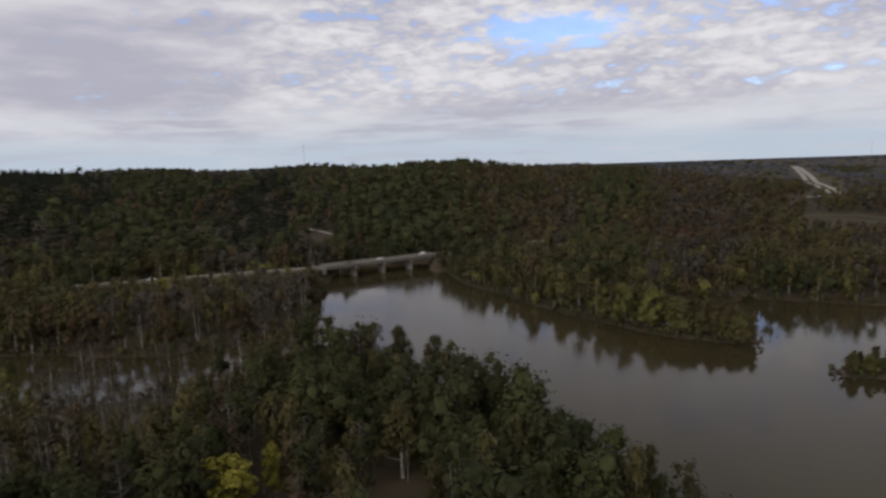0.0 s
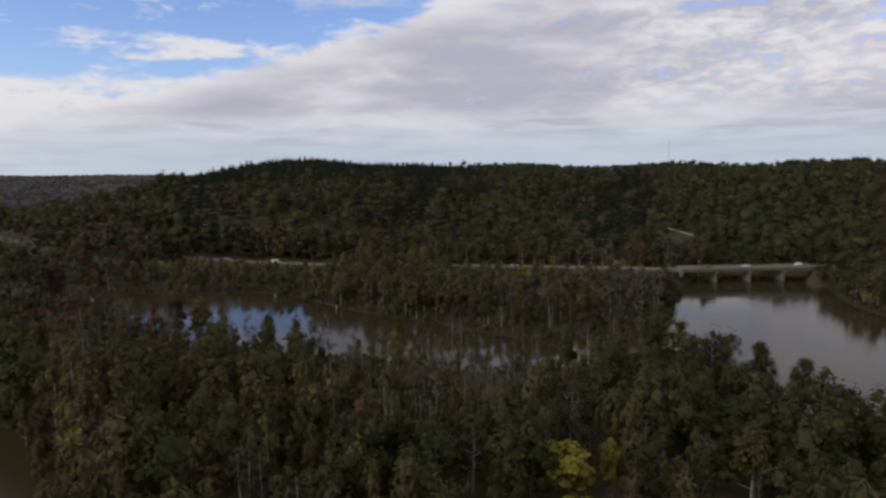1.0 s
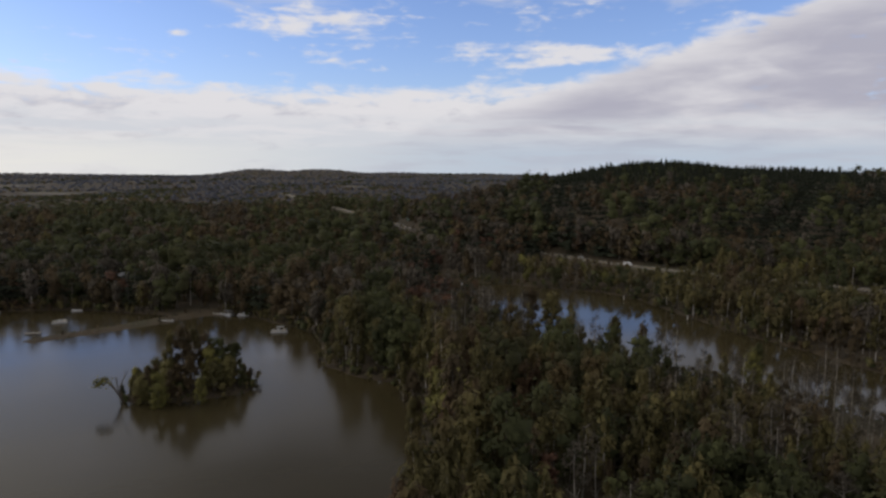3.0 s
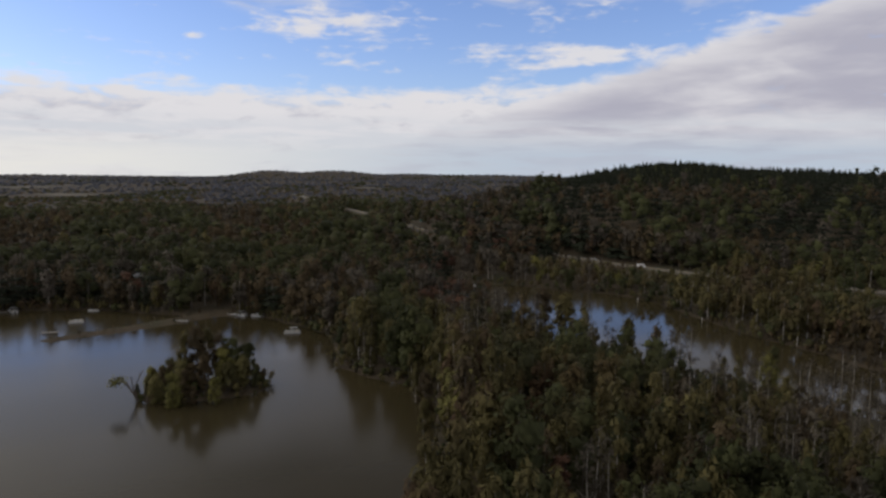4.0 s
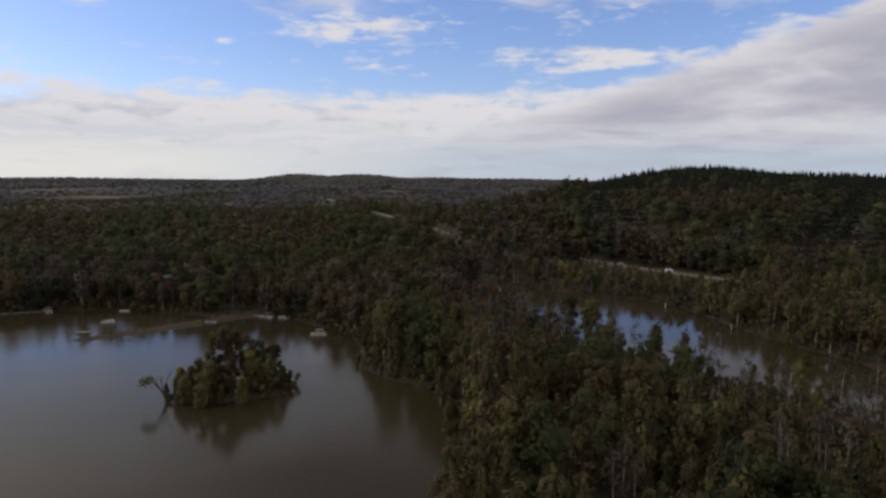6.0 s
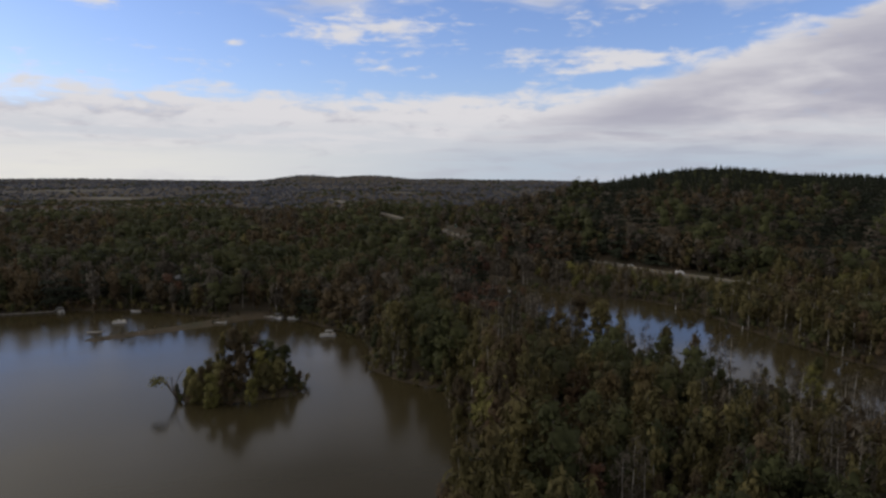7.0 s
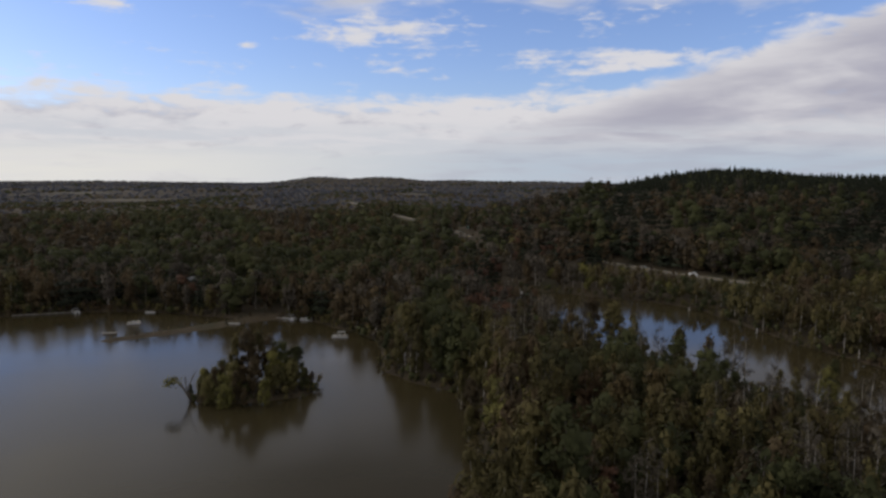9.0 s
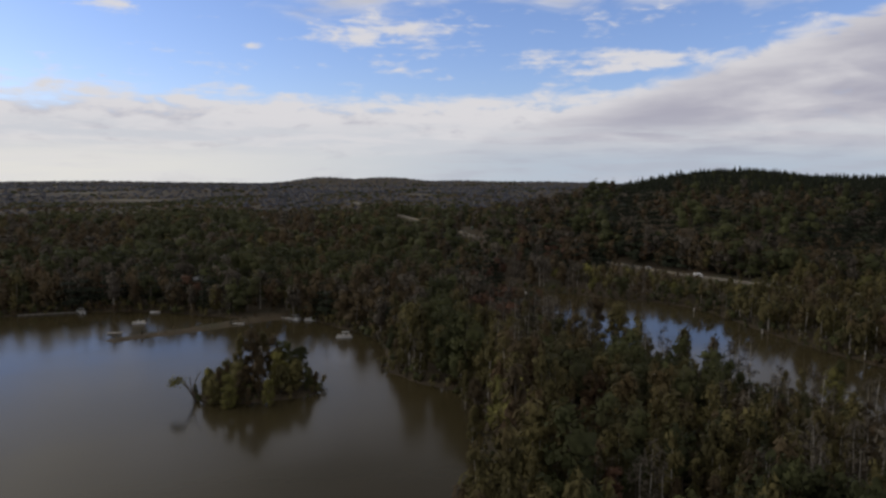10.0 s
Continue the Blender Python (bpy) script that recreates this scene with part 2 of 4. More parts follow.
# low strips of land in the water: the same
STRIPS = [[(20, 392, 10), (44, 340, 10), (70, 294, 9), (92, 262, 9), (109, 248, 6), (113, 242, 3.5)],
          [(127, 205, 4), (140, 206, 8), (165, 200, 8)],
          [(-336, 60, 7), (-324, 24, 5), (-315, -9, 4)],
          [(-220, 22, 7), (-219, 32, 10), (-217, 46, 8.5)]]
ROAD = [(120, 540), (40, 491), (-19, 447), (-80, 411), (-179, 383), (-296, 338), (-345, 327), (-400, 323), (-500, 318), (-590, 312), (-700, 335), (-863, 350), (-1010, 363), (-1400, 420)]
# hills: azimuth, distance, height, length across and along the line of sight
HILLS = [(40.6, 930, 65, 145, 260), (46.8, 900, 51, 130, 240), (33, 1150, 54.5, 160, 300), (24, 1300, 61, 180, 340), (12, 1250, 60.5, 190, 330), (0, 1080, 52.5, 170, 270), (-10, 1300, 48, 220, 330),
         (-19, 1700, 31, 260, 400), (-29, 2500, 27, 420, 500), (-40, 2500, 24, 500, 500),
         (75, 4300, 46, 180, 260), (70, 4300, 47, 220, 260), (64, 4500, 26, 330, 260), (93, 4600, 12, 420, 200), (57, 4500, 22, 420, 260)]


def ripple(x, y, size, seed=0.0):
    """Smooth irregular numbers between about -1 and 1."""
    total, amp = 0.0, 0.5
    for k in range(4):
        f = 2 ** k / size
        total = total + amp * np.sin(f * (x * 1.0 + y * 0.37) + seed + 1.7 * k + 1.3 * np.sin(f * (y * 0.9 - x * 0.21) + 2.1 * seed + k)) * np.cos(f * (y * 0.83 - x * 0.55) + 0.7 * seed + 2.3 * k)
        amp *= 0.55
    return total


def outside(poly, x, y):
    """Signed distance to a closed line, positive outside."""
    best, inside = np.full(x.shape, 1e9), np.zeros(x.shape, bool)
    for (ax, ay), (bx, by) in zip(poly, poly[1:] + poly[:1]):
        ex, ey = bx - ax, by - ay
        u = np.clip(((x - ax) * ex + (y - ay) * ey) / (ex * ex + ey * ey), 0, 1)
        best = np.minimum(best, np.hypot(x - ax - u * ex, y - ay - u * ey))
        cross = ((ay > y) != (by > y)) & (x < ex * (y - ay) / (ey if ey else 1e-9) + ax)
        inside ^= cross
    return np.where(inside, -best, best)


def from_line(line, x, y):
    """Distance to an open line, less its half width there, and how far along it (0 to its number of legs)."""
    best, along = np.full(x.shape, 1e9), np.zeros(x.shape)
    for i, (a, b) in enumerate(zip(line, line[1:])):
        ex, ey = b[0] - a[0], b[1] - a[1]
        u = np.clip(((x - a[0]) * ex + (y - a[1]) * ey) / (ex * ex + ey * ey), 0, 1)
        half = a[2] + u * (b[2] - a[2]) if len(a) > 2 else 0.0
        d = np.hypot(x - a[0] - u * ex, y - a[1] - u * ey) - half
        along = np.where(d < best, i + u, along)
        best = np.minimum(best, d)
    return best, along


def shore(x, y):
    """Metres from the water's edge: positive on land."""
    d = np.minimum(np.minimum(outside(RIVER, x, y), outside(LAKE, x, y)), from_line(SLOUGH, x, y)[0])
    for strip in STRIPS:
        d = np.maximum(d, -from_line(strip, x, y)[0])
    return d + 1.8 * ripple(x, y, 9.0, 4.0)


ROAD_HEIGHT = [8.0, 8.0, 8.0, 8.0, 7.5, 7.5, 7.5, 8.0, 9.0, 10.0, 12.0, 15.0, 17.0, 22.0]


def height(x, y):
    d = np.hypot(x, y)
    z = 1.6 + 0.0048 * np.maximum(d - 420, 0)
    up = 0.0
    for az, dist, top, across, deep in HILLS:
        cx, cy = polar(az, dist)
        ux, uy = cx / dist, cy / dist
        along, side = (x - cx) * ux + (y - cy) * uy, (x - cx) * -uy + (y - cy) * ux
        up = up + (top * np.exp(-0.5 * (side / across) ** 2 - 0.5 * (along / deep) ** 2)) ** 4
    fade = np.clip((d - 430) / 250, 0, 1) * np.interp(d, (1300, 2000), (1, 0.25))
    z = z + up ** 0.25 * np.clip((d - 380) / 200, 0.0, 1) + fade * (3.0 * ripple(x, y, 75.0, 1.0) + 5.0 * ripple(x, y, 260.0, 2.0))
    z = z + 8.0 * np.interp(d, (1300, 1900, 3300, 4000), (0, 1, 1, 0)) * np.sin(x / 230 + 1.3 * np.sin(y / 310)) * np.cos(y / 250 + 0.8 * np.sin(x / 340))
    # farther off the sheet stands for the closed canopy
    far = np.clip((d - 1050) / 250, 0, 1)
    z = z + 5.0 * far * far * (3 - 2 * far)
    # banks and beds
    s = shore(x, y)
    z = np.where(s < 30, np.minimum(z, np.clip(s * 0.22 + 0.1, -2.5, 4.0)), z)
    # the road's embankment
    r, at = from_line(ROAD, x, y)
    level = np.interp(at, range(len(ROAD)), ROAD_HEIGHT) - 0.35
    dry = ~((x > -76) & (x < -7) & (np.abs(y - 450) < 60))
    mound = level - np.maximum(r - 8.5, 0) * 0.5
    cut = level + np.maximum(r - 8.5, 0) * 0.6
    return np.where(dry & (r < 70), np.minimum(np.maximum(z, mound), np.maximum(cut, z * 0 + level)), z)


def part(name, bm, material, parent=None, label=""):
    """Links a bmesh, or a pair of arrays of vertices and faces, as one mesh object."""
    me = bpy.data.meshes.new(name)
    if isinstance(bm, tuple):
        fill(me, *bm)
    else:
        bm.to_mesh(me)
        bm.free()
    for m in material if isinstance(material, (list, tuple)) else [material]:
        me.materials.append(m)
    ob = new(name, me)
    ob.parent = parent
    return tagged(ob, label) if label else ob


def fill(me, verts, faces, slots=None, tint=None, normals=None):
    """A mesh of faces that all have the same number of corners."""
    verts, faces = np.asarray(verts, np.float32), np.asarray(faces, np.int32)
    n = faces.shape[1]
    me.vertices.add(len(verts))
    me.vertices.foreach_set("co", verts.ravel())
    me.loops.add(faces.size)
    me.loops.foreach_set("vertex_index", faces.ravel())
    me.polygons.add(len(faces))
    me.polygons.foreach_set("loop_start", np.arange(0, faces.size, n, dtype=np.int32))
    me.polygons.foreach_set("loop_total", np.full(len(faces), n, np.int32))
    if slots is not None:
        me.polygons.foreach_set("material_index", np.asarray(slots, np.int32))
    if tint is not None:
        me.attributes.new("tint", "FLOAT", "POINT").data.foreach_set("value", np.asarray(tint, np.float32))
    me.polygons.foreach_set("use_smooth", np.ones(len(faces), bool))
    me.update(calc_edges=True)
    if normals is not None:
        me.normals_split_custom_set_from_vertices(np.asarray(normals, np.float32))


def steps(lo, hi, fine_lo, fine_hi, step, growth, top):
    """Grid lines: close together in the middle, wider and wider outside."""
    inner = list(np.arange(fine_lo, fine_hi + step, step))
    for sign, end in ((1, hi), (-1, lo)):
        s, v = step, inner[-1] if sign > 0 else inner[0]
        while abs(v) < abs(end):
            s = min(s * growth, top)
            v = v + sign * s
            inner.append(v) if sign > 0 else inner.insert(0, v)
    return np.array(inner)


def sheet_of(gx, gy, z):
    nx, ny = len(gx), len(gy)
    x, y = np.meshgrid(gx, gy)
    v = np.stack([x.ravel(), y.ravel(), z(x, y).ravel()], 1)
    i = np.arange(nx * ny).reshape(ny, nx)
    f = np.stack([i[:-1, :-1].ravel(), i[:-1, 1:].ravel(), i[1:, 1:].ravel(), i[1:, :-1].ravel()], 1)
    return v, f


ground = part("ground", sheet_of(steps(-4950, 4950, -640, 200, 5.0, 1.07, 120), steps(-4950, 4950, -60, 480, 5.0, 1.07, 120), height), GROUND)
tagged(ground, "dark leaf-littered forest floor with low banks and wooded hills", "ground", kind="structure")
water = part("water", sheet_of(np.linspace(-1400, 1400, 8), np.linspace(-1200, 900, 8), lambda x, y: x * 0), WATER)
tagged(water, "calm murky brown river water reflecting the sky", "water", kind="structure")


# ---------------------------------------------------------------- trees
def tube(points, radii, sides=5):
    """A tapering limb along points, as arrays of vertices and faces."""
    p = np.asarray(points, float)
    n = len(p)
    d = np.gradient(p, axis=0)
    d /= np.linalg.norm(d, axis=1)[:, None] + 1e-9
    side = np.cross(d, np.array([0.31, 0.93, 0.17]))
    side /= np.linalg.norm(side, axis=1)[:, None] + 1e-9
    other = np.cross(d, side)
    a = np.linspace(0, 2 * math.pi, sides, endpoint=False)
    ring = p[:, None, :] + np.asarray(radii)[:, None, None] * (np.cos(a)[None, :, None] * side[:, None, :] + np.sin(a)[None, :, None] * other[:, None, :])
    i = np.arange(n * sides).reshape(n, sides)
    nxt = np.roll(i, -1, axis=1)
    a, b, c, d = i[:-1].ravel(), nxt[:-1].ravel(), nxt[1:].ravel(), i[1:].ravel()
    round_about = (ring - p[:, None, :]) / (np.asarray(radii)[:, None, None] + 1e-9)
    return ring.reshape(-1, 3), np.concatenate([np.stack([a, b, c], 1), np.stack([a, c, d], 1)]), round_about.reshape(-1, 3)


def join(pieces):
    vs, fs, ns, n = [], [], [], 0
    for v, f, w in pieces:
        vs.append(v)
        fs.append(f + n)
        ns.append(w)
        n += len(v)
    return np.concatenate(vs), np.concatenate(fs), np.concatenate(ns)


def shaded(piece):
    """Vertices, faces and normals in the order that fill() takes them."""
    v, f, w = piece
    return v, f, None, None, w


def limb_points(rng, start, way, length, droop, n=5):
    u = np.linspace(0, 1, n)[:, None]
    bend = rng.normal(0, 0.10 * length, 3)
    p = np.asarray(start) + u * np.asarray(way) * length + np.sin(u * math.pi) * bend
    p[:, 2] += droop * length * u[:, 0] ** 2
    return p


GOLD = (1 + 5 ** 0.5) / 2
ICO = np.array([(-1, GOLD, 0), (1, GOLD, 0), (-1, -GOLD, 0), (1, -GOLD, 0), (0, -1, GOLD), (0, 1, GOLD), (0, -1, -GOLD), (0, 1, -GOLD), (GOLD, 0, -1), (GOLD, 0, 1), (-GOLD, 0, -1), (-GOLD, 0, 1)]) / math.hypot(1, GOLD)
ICO_FACES = np.array([(0, 11, 5), (0, 5, 1), (0, 1, 7), (0, 7, 10), (0, 10, 11), (1, 5, 9), (5, 11, 4), (11, 10, 2), (10, 7, 6), (7, 1, 8), (3, 9, 4), (3, 4, 2), (3, 2, 6), (3, 6, 8), (3, 8, 9), (4, 9, 5), (2, 4, 11), (6, 2, 10), (8, 6, 7), (9, 8, 1)])


def crown_way(blobs, c):
    """How far, and which way, a place lies from the middle of the whole crown."""
    w = blobs[:, 3] ** 2
    mid, top = (blobs[:, :3] * w[:, None]).sum(0) / w.sum(), np.ptp(blobs[:, 2]) + 2 * blobs[:, 3].mean()
    return (c - mid) / np.array([np.ptp(blobs[:, 0]) + 2, np.ptp(blobs[:, 1]) + 2, top])


def leaf_masses(rng, blobs, share=0.78, uneven=0.16):
    """The dense inner leaves: one small lumpy mass inside each clump."""
    b = np.asarray(blobs, float)
    out = []
    for x, y, z, r, flat in b:
        q = Matrix.Rotation(rng.uniform(0, 6.28), 3, Vector(rng.normal(size=3)).normalized())
        d = ICO @ np.array(q)
        v = np.array([x, y, z]) + d * (r * share * (1 + rng.normal(0, uneven, (12, 1)))) * np.array([1, 1, flat])
        n = 0.5 * d + 1.1 * crown_way(b, v) + np.array([0, 0, 0.55])
        out.append((v, ICO_FACES, n / np.linalg.norm(n, axis=1)[:, None]))
    return join(out)


def leaf_cards(rng, blobs, n, size, narrow=0.8, hang=0.0, along=0.0, spread=0.33, inner=0.30, outer=1.32):
    """Small leaf tufts on the outside of round clumps (x, y, z, radius, flatness); hang: how far they stand upright, along: how far they point outwards."""
    b = np.asarray(blobs, float)
    w = b[:, 3] ** 2
    k = rng.choice(len(b), n, p=w / w.sum())
    d = rng.normal(size=(n, 3))
    d[:, 2] += 0.25
    d /= np.linalg.norm(d, axis=1)[:, None]
    deep = inner + (outer - inner) * rng.random(n)
    c = b[k, :3] + d * (b[k, 3] * deep)[:, None] * np.stack([np.ones(n), np.ones(n), b[k, 4]], 1)
    nor = d + rng.normal(0, spread, (n, 3))
    nor[:, 2] += 0.2
    nor /= np.linalg.norm(nor, axis=1)[:, None]
    t = rng.normal(size=(n, 3)) * (1 - max(along, hang)) + d * along * 2.0
    t[:, 2] += hang * 2.2
    t -= nor * (t * nor).sum(1)[:, None]
    t /= np.linalg.norm(t, axis=1)[:, None] + 1e-9
    s = np.cross(nor, t)
    half = size * (0.45 + 0.45 * rng.random(n))[:, None]
    q = np.stack([c + t * half, c - t * half * 0.6 + s * half * narrow, c - t * half * (0.4 + 0.4 * rng.random((n, 1))) - s * half * narrow], 1)
    # leaves take the light as the round clump and the whole crown do
    soft = 0.4 * d + 1.1 * crown_way(b, c) + 0.2 * nor + np.array([0, 0, 0.55])
    soft /= np.linalg.norm(soft, axis=1)[:, None]
    return q.reshape(-1, 3), np.arange(3 * n).reshape(n, 3), np.repeat(soft, 3, axis=0)


#         height, crown radius, bare share of the trunk, clumps, flatness, bark, limbs
SHAPES = {
    "green": (18.0, 4.5, 0.10, 22, 1.2, 0, 8),
    "olive": (16.5, 2.9, 0.17, 13, 1.7, 1, 8),
    "brown": (15.5, 3.0, 0.12, 13, 1.6, 0, 9),
    "yellow": (11.0, 3.9, 0.02, 20, 1.2, 0, 8),
    "bright": (13.5, 3.3, 0.12, 12, 1.05, 0, 8),
    "twig": (17.0, 2.9, 0.28, 12, 1.3, 1, 15),
    "pine": (17.0, 2.7, 0.12, 0, 0.5, 0, 0),
    "red": (12.0, 3.2, 0.10, 10, 1.0, 0, 7),
    "willow": (11.0, 3.7, 0.02, 18, 1.3, 0, 8),
}


def grow(kind, seed, leaves, size, sides=5, limbs=True, far=False, masses=99):
    """One tree, as wood and leaf arrays, with its foot at the origin; masses: the most clumps that its crown is made of."""
    rng = np.random.default_rng(seed)
    tall, wide, bare, clumps, flat, _, n_limbs = SHAPES[kind]
    lean = rng.normal(0, 0.35, 2)
    r0 = 0.011 * tall + 0.04
    u = np.linspace(0, 1, 6)
    trunk = np.stack([lean[0] * u + rng.normal(0, 0.10, 6) * u, lean[1] * u + rng.normal(0, 0.10, 6) * u, tall * 0.93 * u - 0.4], 1)
    wood = [tube(trunk, r0 * (1.15 - 0.95 * u), sides)]
    blobs = []
    if kind == "pine":
        for k in range(9):
            h = bare + (1 - bare) * k / 9
            r = wide * (1 - k / 9.5) * rng.uniform(0.8, 1.1)
            for j in range(4):
                a = rng.uniform(0, 2 * math.pi)
                blobs.append((r * 0.45 * math.cos(a), r * 0.45 * math.sin(a), tall * h, r * 0.62, 0.42))
        blobs.append((0, 0, tall * 0.96, 0.45, 2.0))
    for k in range(n_limbs if limbs else min(n_limbs, 3)):
        h = bare + (0.88 - bare) * (k + rng.random()) / max(n_limbs, 1)
        a = k * 2.4 + rng.normal(0, 0.4)
        reach = wide * (0.95 - 0.45 * (h - bare) / (1 - bare)) * rng.uniform(0.7, 1.1)
        start = np.array([np.interp(h, u * 0.93, trunk[:, i]) for i in range(3)])
        way = np.array([math.cos(a), math.sin(a), rng.uniform(0.5, 1.1)])
        p = limb_points(rng, start, way, reach * 0.85, rng.uniform(-0.05, 0.25))
        wood.append(tube(p, r0 * np.linspace(0.42, 0.09, 5), 4 if sides > 4 else 3))
        blobs.append((*p[-1], wide * rng.uniform(0.30, 0.46) * (0.7 if limbs else 1.0), flat))
        if kind == "twig" and limbs:
            for _ in range(3):
                j = rng.integers(1, 4)
                w2 = way + rng.normal(0, 0.6, 3)
                q = limb_points(rng, p[j], w2 / np.linalg.norm(w2), reach * 0.5, 0.15, 4)
                wood.append(tube(q, r0 * np.linspace(0.16, 0.05, 4), 3))
    fine = 0.66 if limbs else 1.0
    while len(blobs) < (clumps * 2.2 if limbs else clumps):
        h = rng.uniform(bare + 0.1, 0.97)
        f = math.sin(math.pi * min(1.0, (h - bare + 0.10) / (1.12 - bare))) ** 0.6
        a, r = rng.uniform(0, 2 * math.pi), wide * f * rng.uniform(0.15, 0.78)
        blobs.append((r * math.cos(a) + lean[0] * h, r * math.sin(a) + lean[1] * h, tall * h - 0.6, wide * rng.uniform(0.26, 0.5) * fine, flat))
    if kind not in ("pine",):
        blobs.append((lean[0], lean[1], tall * 0.93, wide * 0.36, flat))
    if masses < len(blobs):
        # fewer, larger clumps that fill the same crown
        grown = (len(blobs) / masses) ** 0.42
        keep = np.argsort([q[2] for q in blobs])[((np.arange(masses) + 0.5) / masses * len(blobs)).astype(int)]
        blobs = [(blobs[i][0] * 0.9, blobs[i][1] * 0.9, blobs[i][2] * 0.97, blobs[i][3] * grown, blobs[i][4]) for i in keep]
    if kind == "twig" and not far:
        return join(wood), leaf_cards(rng, blobs, leaves, size * 1.6, 0.13, 0.45, 0.5)
    inner = leaf_masses(rng, blobs, 0.70 if masses < 2 else 0.56 if masses < 4 else 0.30 if kind == "twig" else 0.48, 0.24)
    if kind == "pine":
        leaf = leaf_cards(rng, blobs, leaves, size * 0.75, 0.7, inner=0.55)
    elif kind in ("olive", "brown", "twig", "willow"):
        leaf = leaf_cards(rng, blobs, leaves, size * 1.3, 0.34, 0.7, inner=0.4, outer=1.3)
    else:
        leaf = leaf_cards(rng, blobs, leaves, size, 0.5, 0.4, inner=0.45, outer=1.18)
    return join(wood), join([inner, leaf])


BARKS = [BARK, PALE_BARK]
WOODS = BARKS + [LEAF[k] for k in KINDS]
TREE_NAMES = {
    "green": ("broadleaf_tree", "tall broadleaf tree with dense dark green crown"),
    "olive": ("broadleaf_tree", "slender tree with thinning olive leaves and pale trunk"),
    "brown": ("broadleaf_tree", "autumn tree with russet brown leaves"),
    "yellow": ("willow_tree", "low spreading willow with yellow-green leaves by the water"),
    "bright": ("broadleaf_tree", "tree with bright yellow-green autumn leaves"),
    "twig": ("bare_tree", "leafless tree with pale trunk and fine grey twigs"),
    "pine": ("pine_tree", "dark green pine with pointed crown"),
    "red": ("broadleaf_tree", "small tree with dull red autumn leaves"),
    "willow": ("willow_tree", "low bushy willow with dull olive leaves at the waterside"),
}


def plant_model(kind, seed):
    """A tree as a thing, with trunk and crown, at the origin; it becomes the first of its kind."""
    wood, leaf = grow(kind, seed, {"twig": 620, "green": 5800, "yellow": 2800}.get(kind, 2100), {"green": 0.42, "yellow": 0.46}.get(kind, 0.55))
    name, label = TREE_NAMES[kind]
    root = tagged(new(name), label, "tree", "trees by the water")
    part("trunk", shaded(wood), BARKS[SHAPES[kind][5]], root)
    part("crown", shaded(leaf), LEAF[kind], root)
    return root


def pick_kinds(x, y, z, rng):
    """Which kind of tree grows where."""
    az, d = np.degrees(np.arctan2(-x, y)), np.hypot(x, y)
    n = len(x)
    s, slough = shore(x, y), from_line(SLOUGH, x, y)[0]
    clump = np.clip(2.0 * ripple(x, y, np.where(d > 420, 62.0, 22.0), 7.0), -1, 1)
    blur = d * (1 + 0.22 * ripple(x, y, 180.0, 9.0)) + rng.normal(0, 130, n)
    w = np.zeros((n, len(KINDS)))

    def share(where, **k):
        w[where] = [k.get(name, 0.0) for name in KINDS]

    share(d > 0, green=0.38, brown=0.16, olive=0.03, red=0.02, twig=0.08, pine=0.33)
    share((az > 52) & (d > 300), brown=0.30, green=0.32, olive=0.04, red=0.04, twig=0.14, pine=0.16)
    share((az + 9 * ripple(x, y, 150.0, 5.0) + rng.normal(0, 4, n) < -2) & (d > 480), brown=0.30, green=0.20, olive=0.35, red=0.02, twig=0.12, pine=0.01)
    share((az > 13) & (az < 55) & (d > 520), green=0.36, pine=0.46, brown=0.12, twig=0.06)
    north = (y > 200) & (d > 250) & (d < 460) & (az > 8) & (az < 60)
    share(north, olive=0.42, brown=0.20, twig=0.22, yellow=0.06, green=0.10)
    share((az < 4) & (d > 290) & (d < 480), olive=0.52, green=0.14, twig=0.16, yellow=0.10, brown=0.08)
    # far off the leafless kind prevails, as it carries the painted haze
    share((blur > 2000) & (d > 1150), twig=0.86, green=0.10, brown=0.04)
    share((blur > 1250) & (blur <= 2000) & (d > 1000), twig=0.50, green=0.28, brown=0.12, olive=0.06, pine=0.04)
    near = (d < 290) & (az > -45) & (slough > 0) & (y < 260) & ~north
    share(near & (az <= 13), green=0.80, olive=0.12, twig=0.08)
    share(near & (az > 13) & (az <= 32), green=0.38, brown=0.07, olive=0.33, twig=0.22)
    share(near & (az > 32), green=0.34, brown=0.09, olive=0.37, twig=0.20)
    share(near & (az > 48) & (s < 13) & (d < 215), yellow=0.08, brown=0.47, olive=0.45)
    share(near & (az > 20) & (slough < 22), twig=0.52, olive=0.30, brown=0.18)
    share((x > 15) & (y > 200) & (s < 16) & (d < 400) & (from_line(STRIPS[0], x, y)[0] < 3), yellow=0.18, willow=0.50, olive=0.22, brown=0.10)
    share(from_line(STRIPS[1], x, y)[0] < 3, yellow=0.4, willow=0.6)
    share(from_line(STRIPS[3], x, y)[0] < 3, yellow=0.05, willow=0.35, olive=0.20, brown=0.40)
    w[:, KINDS.index("green")] *= 1 + 0.9 * clump
    w[:, KINDS.index("brown")] *= 1 - 0.9 * clump
    cx, cy = polar(43, 920)
    peak = (z > 50) & (np.hypot(x - cx, y - cy) < 330)
    w[peak] = 0
    w[peak, KINDS.index("pine")], w[peak, KINDS.index("green")] = 0.75, 0.25
    c = np.cumsum(w / w.sum(1)[:, None], 1)
    # neighbours are often of one kind
    size = np.interp(d, (150, 500, 1500), (16.0, 42.0, 120.0))
    mood = 0.75 * ripple(x, y, size, 21.0) + rng.uniform(-0.30, 0.30, n)
    draw = np.argsort(np.argsort(mood)) / n
    return np.minimum((draw[:, None] > c).sum(1), len(KINDS) - 1)


